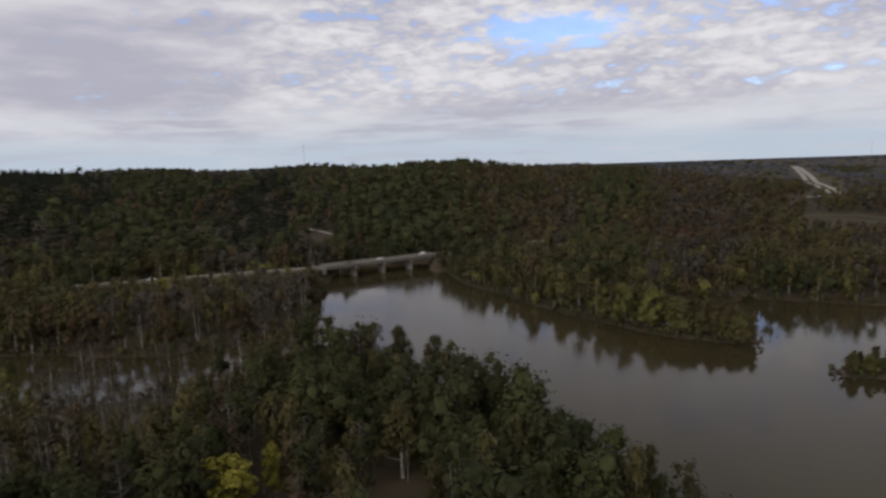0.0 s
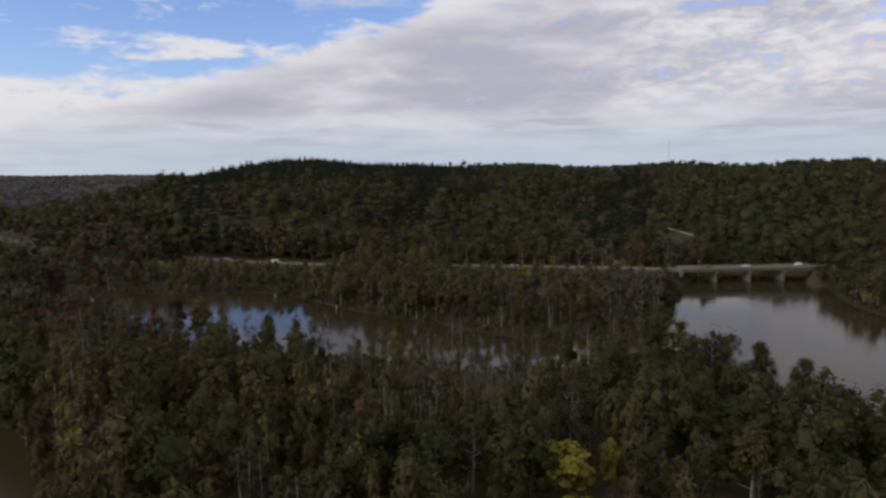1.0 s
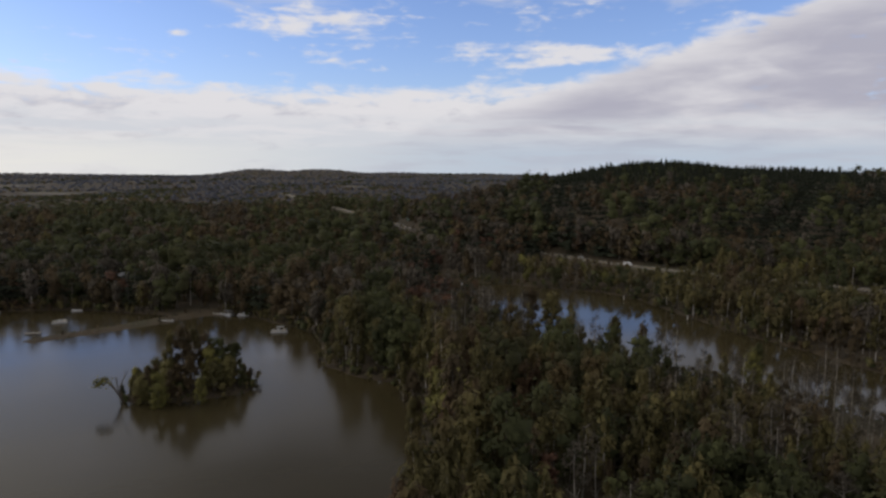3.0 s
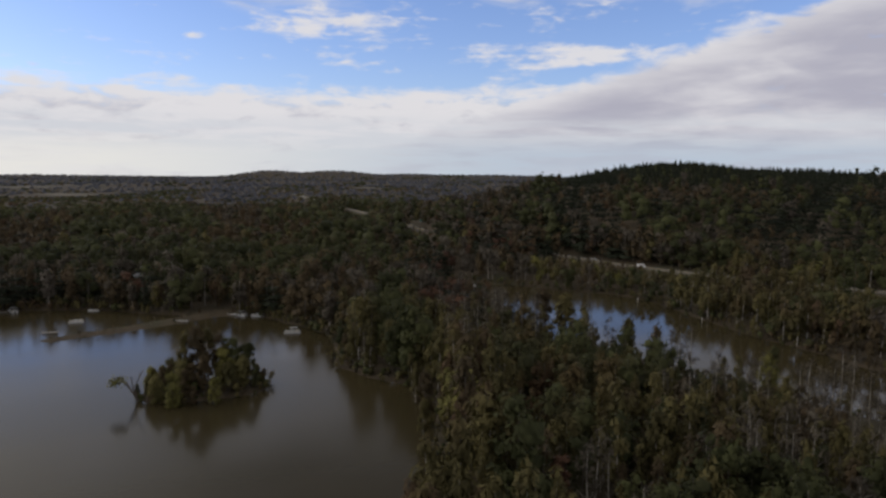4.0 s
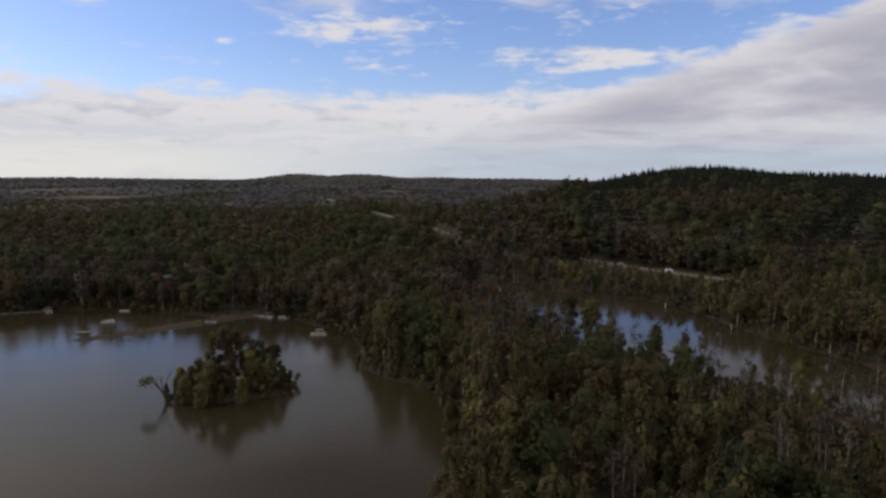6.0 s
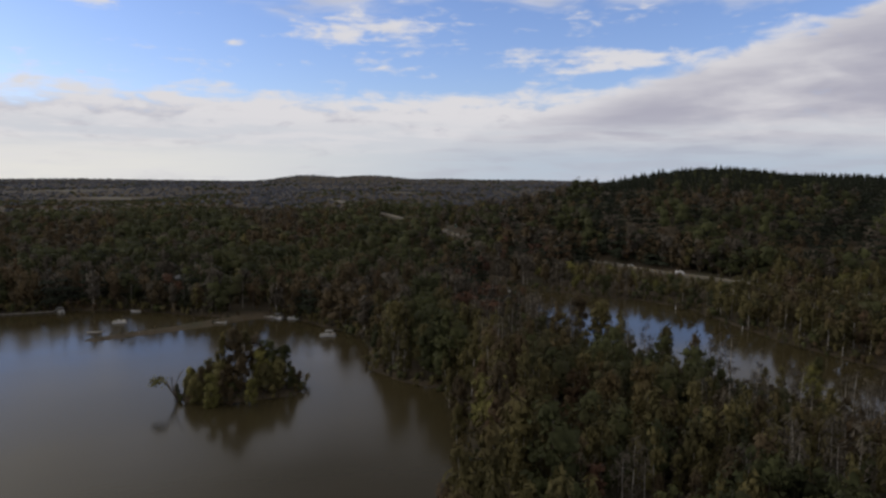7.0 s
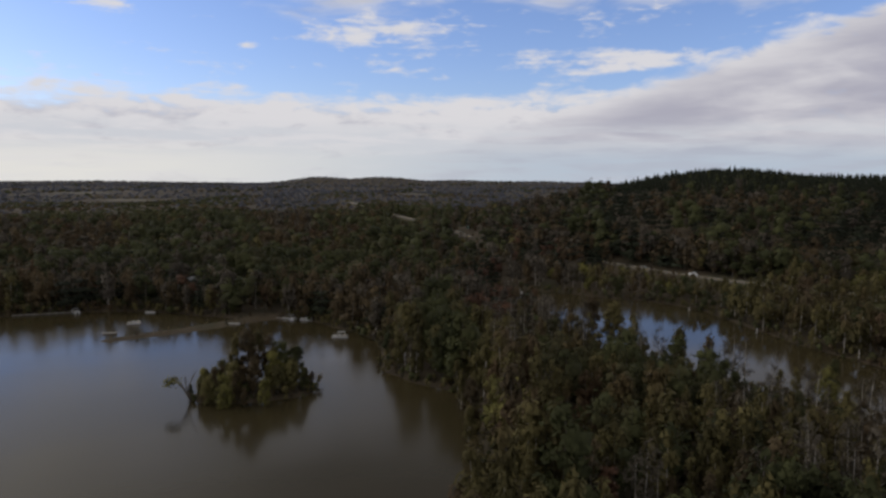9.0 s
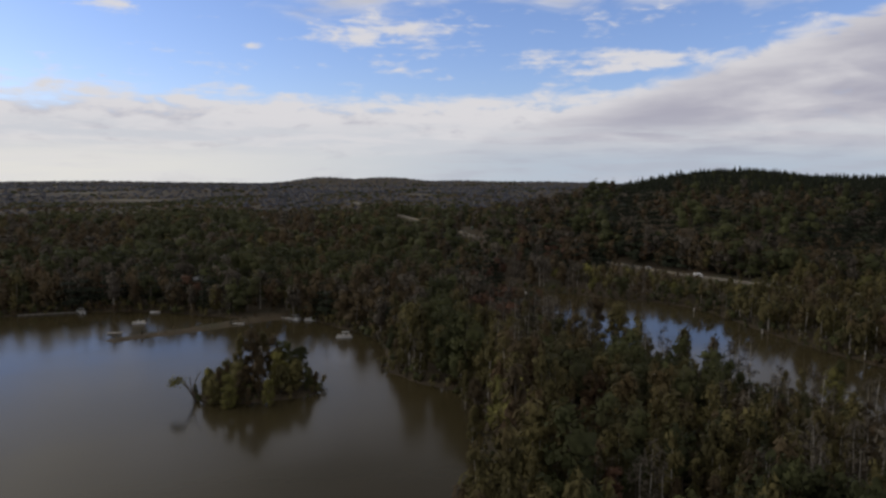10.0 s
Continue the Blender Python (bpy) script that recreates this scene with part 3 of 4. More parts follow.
def scatter(spacing, d0, d1, seed, wet=1.2):
    """Uneven rows of places on land between two distances, with the room that a tree has there for its height."""
    rng = np.random.default_rng(seed)
    g = np.arange(-d1, d1, spacing)
    x, y = np.meshgrid(g, g[g > -d1 * 0.45])
    x, y = x.ravel(), y.ravel()
    x, y = x + rng.uniform(-0.48, 0.48, x.shape) * spacing, y + rng.uniform(-0.48, 0.48, y.shape) * spacing
    az, d = np.degrees(np.arctan2(-x, y)), np.hypot(x, y)
    ok = (d >= d0) & (d < d1) & (az > -39) & (az < 104)
    x, y, d = x[ok], y[ok], d[ok]
    if d0 < 2500:
        s = shore(x, y)
        r, at = from_line(ROAD, x, y)
        ok = (s > wet) & (r > np.where(at > 11.4, 2.0, 9.5 + 2 * ripple(x, y, 20.0, 3.0)))
        for line, half in CLEARINGS:
            ok &= from_line(line, x, y)[0] > half
        x, y, d = x[ok], y[ok], d[ok]
    z = height(x, y)
    room = np.full(len(x), 99.0)
    if d0 < 600:
        r, at = from_line(ROAD, x, y)
        legs = sorted(ROAD)
        front = y < np.interp(x, [q[0] for q in legs], [q[1] for q in legs])
        seen = front & (((at > 1.95) & (at < 4.2)) | ((at > 4.8) & (at < 6.75))) & (r < 80)
        room = np.where(seen & (y < 520), np.minimum(room, (np.where(at > 4.5, 4.2, 6.2) + 0.135 * r) * np.where(rng.random(len(x)) < 0.12, 1.5, 1.0)), room)
        # low growth before the far cutting
        az, d = np.degrees(np.arctan2(-x, y)), np.hypot(x, y)
        low = (az < -28.5) & (d > 500) & (d < 700)
        room = np.where(low, np.minimum(room, 3.0 + 0.07 * (700 - d)), room)
        bend = (az > 61.0) & (az < 64.2) & (d > 380) & (d < 690)
        room = np.where(bend, np.minimum(room, np.maximum(4.5, 69.0 - d * np.interp(az, (61, 64.2), (0.0945, 0.0792)) - z)), room)
        bend = (az > 67.4) & (az < 70.2) & (d > 560) & (d < 950)
        room = np.where(bend, np.minimum(room, np.maximum(3.0, 68.0 - d * np.interp(az, (67.8, 69.8), (0.0615, 0.0529)) - z)), room)
        slough = from_line(SLOUGH, x, y)[0]
        south = (y < 222) & ((x > -212) | (rng.random(len(x)) > 0.6)) & (slough > 0) & (slough < 50) & (x < -40) & (rng.random(len(x)) > np.where(x > -150, 0.42, 0.50))
        room = np.where(south, np.minimum(room, np.where(x > -150, 3.4, 5.5) + 0.26 * slough), room)
    return x, y, z, room, rng


def canopy(name, label, x, y, z, tall, kinds, models, rng, sink=0.0, grey=False):
    """Many trees in one mesh, each a turned and scaled copy of a small model; grey: leafless trees take the painted
    haze colour.
    """
    vs, fs, ms, ts, ns, n = [], [], [], [], [], 0
    for k, kind in enumerate(KINDS):
        for v in range(len(models[kind])):
            at = np.flatnonzero((kinds == k) & (np.arange(len(x)) % len(models[kind]) == v))
            if not len(at):
                continue
            mv, mf, mm, mn = models[kind][v]
            a = rng.uniform(0, 2 * math.pi, len(at))
            s = tall[at] / SHAPES[kind][0]
            wide = s * rng.uniform(0.85, 1.2, len(at))
            c, q = np.cos(a) * wide, np.sin(a) * wide
            p = np.empty((len(at), len(mv), 3), np.float32)
            p[:, :, 0] = x[at, None] + c[:, None] * mv[:, 0] - q[:, None] * mv[:, 1]
            p[:, :, 1] = y[at, None] + q[:, None] * mv[:, 0] + c[:, None] * mv[:, 1]
            p[:, :, 2] = z[at, None] - sink + s[:, None] * mv[:, 2]
            vs.append(p.reshape(-1, 3))
            w = np.empty_like(p)
            ca, sa = np.cos(a)[:, None], np.sin(a)[:, None]
            w[:, :, 0], w[:, :, 1], w[:, :, 2] = ca * mn[:, 0] - sa * mn[:, 1], sa * mn[:, 0] + ca * mn[:, 1], mn[:, 2]
            ns.append(w.reshape(-1, 3))
            fs.append((np.arange(len(at))[:, None, None] * len(mv) + mf[None] + n).reshape(-1, 3))
            ms.append(np.tile(mm, len(at)))
            ts.append(np.repeat(rng.random(len(at)), len(mv)))
            n += len(at) * len(mv)
    ob = part(name, (np.concatenate(vs), np.concatenate(fs), np.concatenate(ms), np.concatenate(ts), np.concatenate(ns)), [HAZY_WOODS if grey and m is LEAF["twig"] else m for m in WOODS])
    return tagged(ob, label, "woodland", kind="stuff")


def models_of(leaves, size, wood, seeds, masses):
    """Small models of each kind; wood: 0 none, 1 the trunk alone, 2 trunk and limbs."""
    out = {}
    for kind in KINDS:
        out[kind] = []
        for sd in seeds:
            n = int(leaves * (0.32 if kind == "twig" and wood == 2 else 1.0))
            (wv, wf, wn), (lv, lf, ln) = grow(kind, sd, n, size, 3, False, wood < 2, masses)
            if wood == 0:
                v, f, w, m = lv, lf, ln, np.full(len(lf), 2 + KINDS.index(kind))
            else:
                if wood == 1:
                    wv, wf, wn = wv[:18], wf[:30], wn[:18]
                v, f, w = join([(wv, wf, wn), (lv, lf, ln)])
                m = np.concatenate([np.full(len(wf), SHAPES[kind][5]), np.full(len(lf), 2 + KINDS.index(kind))])
            out[kind].append((v.astype(np.float32), f, m, w.astype(np.float32)))
    return out


def spire(seed, tiers=5, arms=7):
    """A pointed pine far off: ragged tiers of drooping boughs up to a tip."""
    rng = np.random.default_rng(seed)
    tall, wide = SHAPES["pine"][0], SHAPES["pine"][1]
    vs, ns = [], []
    for k in range(tiers):
        top, foot = tall * (1 - 0.62 * k / tiers), tall * (0.80 - 0.74 * k / tiers)
        r = wide * (0.30 + 0.85 * k / tiers)
        for j in range(arms):
            a, h = 2 * math.pi * (j + rng.uniform(-0.3, 0.3)) / arms, math.pi / arms * 0.9
            out = r * rng.uniform(0.7, 1.2)
            for q in ((0, 0, top), (out * math.cos(a - h), out * math.sin(a - h), foot + rng.normal(0, 0.5)), (out * math.cos(a + h), out * math.sin(a + h), foot + rng.normal(0, 0.5))):
                vs.append(q)
                ns.append((math.cos(a) * 0.9, math.sin(a) * 0.9, 0.45))
    v = np.array(vs, np.float32)
    f = np.arange(len(v)).reshape(-1, 3)
    return v, f, np.full(len(f), 2 + KINDS.index("pine")), np.array(ns, np.float32)


def broad(models, k):
    """The same models with broader crowns."""
    return {kind: [(v * np.array([k, k, 1.0], np.float32) * (np.array([1.2, 1.2, 1.0], np.float32) if kind == "pine" else 1), f, m, w) for v, f, m, w in ms] for kind, ms in models.items()}


def sizes(kinds, room, rng, lo=0.58, hi=1.22):
    tall = np.array([SHAPES[k][0] for k in KINDS])[kinds] * rng.uniform(lo, hi, len(kinds))
    return np.minimum(tall, room * rng.uniform(0.8, 1.0, len(kinds)))


# open strips in the woods: far roads, yards
CLEARINGS = [([polar(-30.6, 1040), polar(-30.2, 1100), polar(-29.0, 1230), polar(-27.7, 1800)], 25), ([polar(-28.3, 830), polar(-29.2, 880), polar(-30.3, 940), polar(-30.6, 1040)], 30),
             ([polar(9.2, 560), polar(10.4, 590), polar(11.9, 620)], 13), ([polar(10.4, 505), polar(10.4, 590)], 10),
             ([polar(88.4, 1900), polar(90.4, 1850)], 130), ([polar(92.7, 2350), polar(94.5, 2300)], 150), ([polar(66.7, 2000), polar(67.8, 2050)], 50),
             ([polar(-23, 2000), polar(-25.2, 1950)], 110), ([polar(-28.5, 715), polar(-37, 700)], 36), ([polar(4.6, 100), polar(4.3, 135)], 6.0), ([polar(19.4, 92), polar(19.4, 121)], 8.0), ([polar(27.6, 104), polar(27.6, 129)], 4.0), ([polar(15.6, 112), polar(15.6, 132)], 3.5), ([polar(57.8, 352), polar(57.8, 402)], 7.0)]
# houses among the trees: azimuth, distance, turn
HOUSES = [(82.0, 430, 70), (85.4, 445, 95), (66.4, 860, 30), (90.1, 1040, 80), (86.6, 1090, 60)]
CLEARINGS += [([polar(az, d - (32 if d < 440 else 12)), polar(az, d + 6)], 10 if d < 440 else 7) for az, d, turn in HOUSES]
# white posts in the flooded slough
POSTS = [(-211, 258), (-193, 264), (-262, 268)]
# single trees that stand out: kind, place, height
MARKED = [("bright", polar(19.4, 128), 14.5, 1.75), ("bright", polar(15.6, 136), 13.0, 0.75), ("twig", polar(27.6, 134), 15.0, 1.7), ("olive", polar(4.2, 140), 16.5, 1.7), ("twig", polar(3.8, 138), 10.0, 0.8),
          ("yellow", (-136, 200), 12.5, 1.0), ("brown", (-243, 190), 19.0, 1.4), ("olive", (-203, 169), 21.0, 1.8), ("red", (-102, 84), 11.0, 1.0), ("brown", (-146, 112), 15.0, 1.3),
          ("olive", (-186, 93), 13.0, 0.9), ("olive", (-176, 89), 13.5, 0.8), ("brown", (-160, 84), 15.0, 1.2), ("olive", (-150, 78), 12.0, 0.9), ("twig", (-22, 206), 19.0, 1.0), ("twig", (-28, 209), 17.0, 1.0),
          ("bright", polar(22.9, 352), 16.5, 0.9), ("green", (-140, 208), 14.0, 0.8), ("yellow", (76, 274), 17.0, 1.2), ("yellow", (84, 266), 16.0, 1.2), ("yellow", (70, 285), 13.0, 1.0), ("yellow", (91, 258), 12.0, 1.0), ("olive", (97, 259), 13.0, 1.6), ("olive", (103, 254), 13.0, 1.6), ("olive", (109, 249), 12.0, 1.6), ("yellow", (106, 247), 9.0, 1.2), ("olive", (114, 243), 10.5, 1.6), ("olive", (100, 263), 12.0, 1.4),
          ("yellow", polar(83.4, 209), 11.0, 0.9), ("willow", polar(84.6, 214), 8.5, 0.9), ("olive", polar(82.4, 224), 17.5, 1.01), ("brown", polar(81.4, 222), 19.0, 1.16), ("olive", polar(80.6, 226), 18.0, 1.16), ("brown", polar(79.7, 228), 16.0, 1.30),
          ("willow", polar(79.0, 216), 9.0, 1.1), ("brown", polar(82.4, 213), 9.5, 1.0), ("brown", polar(81.0, 215), 12.0, 1.3), ("willow", polar(77.9, 219), 9.0, 1.1), ("yellow", polar(80.2, 208), 9.0, 0.8), ("brown", polar(81.8, 208), 6.5, 1.0), ("green", polar(78.6, 226), 14.5, 1.09), ("green", polar(77.4, 224), 12.5, 1.16), ("green", polar(76.8, 217), 8.0, 0.8),
          ("olive", (-212, 97), 16.0, 1.7), ("olive", (-224, 110), 18.0, 1.8), ("willow", (-197, 106), 14.0, 1.4), ("olive", (-238, 116), 18.0, 1.7), ("olive", (-181, 109), 15.0, 1.6),
          ("green", (-4, 194), 18.5, 1.0), ("green", (-14, 203), 19.0, 0.9), ("green", (38, 100), 16.0, 0.7)]

# willows stand close along the spit in the river, lower towards its tip
for k in range(56):
    u = k / 55
    leg = min(u * 5, 4.999)
    a, b = STRIPS[0][int(leg)], STRIPS[0][int(leg) + 1]
    px, py = (p + (q - p) * (leg % 1) for p, q in zip(a[:2], b[:2]))
    off = (-3.6, 1.2, 4.2)[k % 3] * (0.8 if u > 0.8 else 1.0)
    MARKED.append(("olive" if k % 4 == 1 else "willow", (px + off * 0.75, py + off * 0.6), float(np.interp(u, (0, 0.35, 0.6, 0.8, 1), (9.0, 10.5, 12.5, 10.5, 8.0))) * (0.85, 1.08, 0.95, 1.0, 0.8)[k % 5], 1.15))

# the nearest woods: each tree a thing of its own
x, y, z, room, rng = scatter(5.5, 60, 290, 11)
kinds = pick_kinds(x, y, z, rng)
fringe = (from_line(SLOUGH, x, y)[0] < 42) & (y < 222) & (x < -60) & (room > 50) & (rng.random(len(x)) < 0.45)
kinds[fringe] = KINDS.index("twig")
tall = sizes(kinds, room, rng)
side = np.degrees(np.arctan2(-x, y))
tall = tall * np.interp(side, (-27, -22, -16, -8, 0, 4, 12, 15), (0.45, 0.7, 0.95, 1.08, 1.02, 0.92, 0.92, 1.0))
tall = np.where((x < -95) & (x > -225) & (y < 118) & (shore(x, y) < 16) & (tall > 6), np.maximum(tall * 1.2, 11.0), tall)
tall = np.where(from_line(STRIPS[0], x, y)[0] < 3, tall * 0.60, tall)
tall = np.where(from_line(STRIPS[1], x, y)[0] < 3, np.minimum(tall * 0.45, 6.5), tall)
tall = np.where(from_line(STRIPS[2], x, y)[0] < 2, np.minimum(tall, 2.6), tall)
# the islets are thickly overgrown
xs, ys, zs, _, _ = scatter(3.3, 60, 290, 31, -0.3)
thick = (np.minimum(from_line(STRIPS[1], xs, ys)[0], from_line(STRIPS[3], xs, ys)[0]) < 0.5) & (rng.random(len(xs)) < 0.9)
xs, ys, zs = xs[thick], ys[thick], zs[thick]
more = np.array([KINDS.index(k) for k in ("olive", "brown", "willow", "willow", "brown", "green", "brown", "yellow")])[rng.integers(0, 8, len(xs))]
x, y, z, kinds = np.append(x, xs), np.append(y, ys), np.append(z, zs), np.append(kinds, more)
tall = np.append(tall, rng.uniform(4.0, 6.5, len(xs)))
# slender bare trees with pale trunks stand along the near side of the slough
xb = rng.uniform(-318, -70, 50)
legs = sorted(SLOUGH)
yb = np.interp(xb, [q[0] for q in legs], [q[1] for q in legs]) - np.interp(xb, [q[0] for q in legs], [q[2] for q in legs]) - rng.uniform(-5.0, 12.0, len(xb))
x, y, z = np.append(x, xb), np.append(y, yb), np.append(z, height(xb, yb))
kinds, tall = np.append(kinds, np.full(len(xb), KINDS.index("twig"))), np.append(tall, rng.uniform(10.0, 16.5, len(xb)))
strip = np.minimum.reduce([from_line(s, x, y)[0] for s in STRIPS[:2] + STRIPS[3:]])
for _, q, _, k in MARKED:
    away = np.minimum(np.hypot(x - q[0], y - q[1]) / k, np.hypot(x - q[0] * 0.95, y - q[1] * 0.95)) > 3.4
    x, y, z, tall, kinds, strip = (v[away] for v in (x, y, z, tall, kinds, strip))
n = len(x)
x, y = np.append(x, [q[0] for _, q, _, _ in MARKED]), np.append(y, [q[1] for _, q, _, _ in MARKED])
z, tall = np.append(z, height(x[n:], y[n:])), np.append(tall, [h for _, _, h, _ in MARKED])
stout = np.append(np.ones(n), [k for _, _, _, k in MARKED])
kinds, strip = np.append(kinds, [KINDS.index(k) for k, _, _, _ in MARKED]), np.append(strip, [0.0] * len(MARKED))
on_isle = from_line(STRIPS[3], x, y)[0] < 3
fill_in = on_isle & (np.arange(len(x)) < n)
tall = np.where(fill_in, np.maximum(5.0, 13.0 - 0.40 * np.hypot(x + 221, (y - 36) * 0.9)) * rng.uniform(0.72, 1.1, len(x)), tall)
order = np.argsort(np.where(strip < 2, 0, np.hypot(x + 25, y - 55)))
single = np.zeros(len(x), bool)
single[order[:290]] = True
MODELS = {k: [plant_model(k, 100 + 7 * i + v) for v in range(4)] for i, k in enumerate(KINDS)}
used = set()
for i in np.flatnonzero(single):
    kind = KINDS[kinds[i]]
    model = MODELS[kind][i % 4]
    s = float(tall[i] / SHAPES[kind][0])
    m = Matrix.LocRotScale((float(x[i]), float(y[i]), float(z[i]) - 0.1), Euler((0, 0, float(rng.uniform(0, 6.28)))), None)
    if model.name not in used:
        used.add(model.name)
        tree = model
        tree.matrix_basis = m
    else:
        tree = copy_thing(model, m)
    tree.scale = (s * float(rng.uniform(0.9, 1.15) * stout[i]),) * 2 + (s,)
for models in MODELS.values():
    for model in models:
        if model.name not in used:
            for o in (*model.children, model):
                bpy.data.objects.remove(o)
rest = ~single
canopy("woodland_by_the_water", "mixed autumn woodland of green, brown and leafless trees", x[rest], y[rest], z[rest], tall[rest], kinds[rest], models_of(430, 0.92, 2, (5, 6, 7, 8), 10), rng)

x, y, z, room, rng = scatter(7.6, 290, 480, 12)
kinds = pick_kinds(x, y, z, rng)
tall = sizes(kinds, room, rng) * np.where((x < -330) & (y < 120), 1.12, 1.0)
tall = np.where(from_line(STRIPS[2], x, y)[0] < 2, np.minimum(tall, 2.6), tall)
canopy("woodland_along_the_road", "olive and brown autumn woodland with pale trunks", x, y, z, tall, kinds, broad(models_of(150, 1.35, 1, (15, 16, 17, 18), 4), 1.25), rng)

x, y, z, room, rng = scatter(12.0, 480, 1150, 13)
# the slope right behind the road is closely grown
xb, yb, zb, rb, _ = scatter(6.0, 440, 660, 21)
behind = (from_line(ROAD, xb, yb)[0] < 45) & (rb > 50) & (xb < -280)
x, y, z, room = (np.append(a, b[behind]) for a, b in ((x, xb), (y, yb), (z, zb), (room, rb)))
kinds = pick_kinds(x, y, z, rng)
tall = sizes(kinds, room, rng, 0.62, 1.25)
tall = np.where((z > 52) & (np.hypot(x - polar(43, 920)[0], y - polar(43, 920)[1]) < 300), tall * 0.5, tall)
tall *= np.interp(np.hypot(x, y), (850, 1150), (1.0, 0.7))
canopy("hillside_woods", "dark green and russet wooded hillsides", x, y, z, tall, kinds, broad(models_of(50, 2.0, 0, (25, 26, 27, 28, 29, 30), 3), 1.4), rng)

# pines crowd the top of the nearer hill
x, y, z, room, rng = scatter(6.4, 640, 1150, 17)
crest = (z > 54) & (np.hypot(x - polar(43, 920)[0], y - polar(43, 920)[1]) < 300)
x, y, z = x[crest], y[crest], z[crest]
kinds = np.full(len(x), KINDS.index("pine"))
canopy("pines_on_the_hill", "dark pines crowding the crest of a hill", x, y, z, rng.uniform(7, 12.5, len(x)) * np.where(rng.random(len(x)) < 0.25, 1.2, 1.0), kinds, {k: [spire(s) for s in range(4)] for k in KINDS}, rng)

# from here outwards leafless trees have the haze in their colour
x, y, z, room, rng = scatter(18.5, 1150, 2100, 14)
kinds = pick_kinds(x, y, z, rng)
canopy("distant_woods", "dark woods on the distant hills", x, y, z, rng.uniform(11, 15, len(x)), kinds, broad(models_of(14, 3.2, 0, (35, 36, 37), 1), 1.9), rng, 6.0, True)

x, y, z, room, rng = scatter(38.0, 2100, 4850, 15)
kinds = pick_kinds(x, y, z, rng)
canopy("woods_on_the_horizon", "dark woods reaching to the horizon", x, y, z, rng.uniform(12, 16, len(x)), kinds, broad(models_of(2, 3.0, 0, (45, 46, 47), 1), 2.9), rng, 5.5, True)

# brush along the banks
x, y, z, room, rng = scatter(2.7, 60, 450, 16, -1.8)
west = (x < -250) & (y < 150)
near_bank = (np.abs(from_line(STRIPS[2], x, y)[0] - 2.5) > 2.5) & (shore(x, y) < np.where(west, 11.0, 5.0)) & ((z < 3) | (y > 400))
x, y, z, west = x[near_bank], y[near_bank], z[near_bank], west[near_bank]
kinds = np.array([KINDS.index(k) for k in ("olive", "brown", "twig", "green", "olive")])[np.minimum((rng.random(len(x)) ** 1.3 * 5).astype(int), 4)]
BRUSH = {k: [(v * np.array([1.7, 1.7, 1.0], np.float32), f, m, w) for v, f, m, w in models] for k, models in models_of(22, 1.9, 0, (55, 56, 57), 2).items()}
canopy("bank_brush", "low tangled brush along the water's edge", x, y, z, rng.uniform(1.8, 5.0, len(x)) * np.where(from_line(STRIPS[2], x, y)[0] < 1, 0.3, np.where(west, 1.3, 1.0)), kinds, BRUSH, rng, 0.4)
tagged(bpy.data.objects["bank_brush"], category="brush")


# ---------------------------------------------------------------- roads and the bridge
def smooth_line(line, step):
    """Points and headings at even steps along a rounded line."""
    p = np.array([q[:2] for q in line], float)
    t = np.concatenate([[0], np.cumsum(np.linalg.norm(np.diff(p, axis=0), axis=1))])
    s = np.arange(0, t[-1], step)
    out = np.stack([np.interp(s, t, p[:, i]) for i in (0, 1)], 1)
    for _ in range(6):
        out[1:-1] = 0.25 * out[:-2] + 0.5 * out[1:-1] + 0.25 * out[2:]
    d = np.gradient(out, axis=0)
    return out, d / np.linalg.norm(d, axis=1)[:, None]


def ribbon(points, heads, offsets, level):
    """A strip with cross lines at the given offsets; level gives its height."""
    side = np.stack([-heads[:, 1], heads[:, 0]], 1)
    v = np.concatenate([np.concatenate([points + side * o, np.reshape(level(points, side * o, k), (-1, 1))], 1) for k, o in enumerate(offsets)])
    n = len(points)
    f = [np.stack([np.arange(n - 1) + k * n, np.arange(1, n) + k * n, np.arange(1, n) + (k + 1) * n, np.arange(n - 1) + (k + 1) * n], 1) for k in range(len(offsets) - 1)]
    return v, np.concatenate(f)[:, ::-1]


def block(size, at=(0, 0, 0), bevel=0.0, taper=1.0, turn=0.0):
    """A box on its base, its top narrowed by taper, with worn edges."""
    bm = bmesh.new()
    bmesh.ops.create_cube(bm, size=1.0)
    for v in bm.verts:
        k = taper if v.co.z > 0 else 1.0
        v.co = Vector((v.co.x * size[0] * k, v.co.y * size[1] * k, (v.co.z + 0.5) * size[2]))
    if bevel:
        bmesh.ops.bevel(bm, geom=bm.edges[:], offset=bevel, segments=1, affect="EDGES")
    bm.transform(Matrix.Translation(at) @ Matrix.Rotation(radians(turn), 4, "Z"))
    return bm


def merged(*bms):
    out = bmesh.new()
    for b in bms:
        me = bpy.data.meshes.new("tmp")
        b.to_mesh(me)
        b.free()
        out.from_mesh(me)
        bpy.data.meshes.remove(me)
    return out


def rod(a, b, r0, r1=None, sides=8):
    bm = bmesh.new()
    a, b = Vector(a), Vector(b)
    bmesh.ops.create_cone(bm, cap_ends=True, segments=sides, radius1=r0, radius2=r0 if r1 is None else r1, depth=(b - a).length)
    bm.transform(Matrix.Translation((a + b) / 2) @ (b - a).to_track_quat("Z", "Y").to_matrix().to_4x4())
    return bm


def road_level(points):
    r, at = from_line(ROAD, points[:, 0], points[:, 1])
    return np.interp(at, range(len(ROAD)), ROAD_HEIGHT)


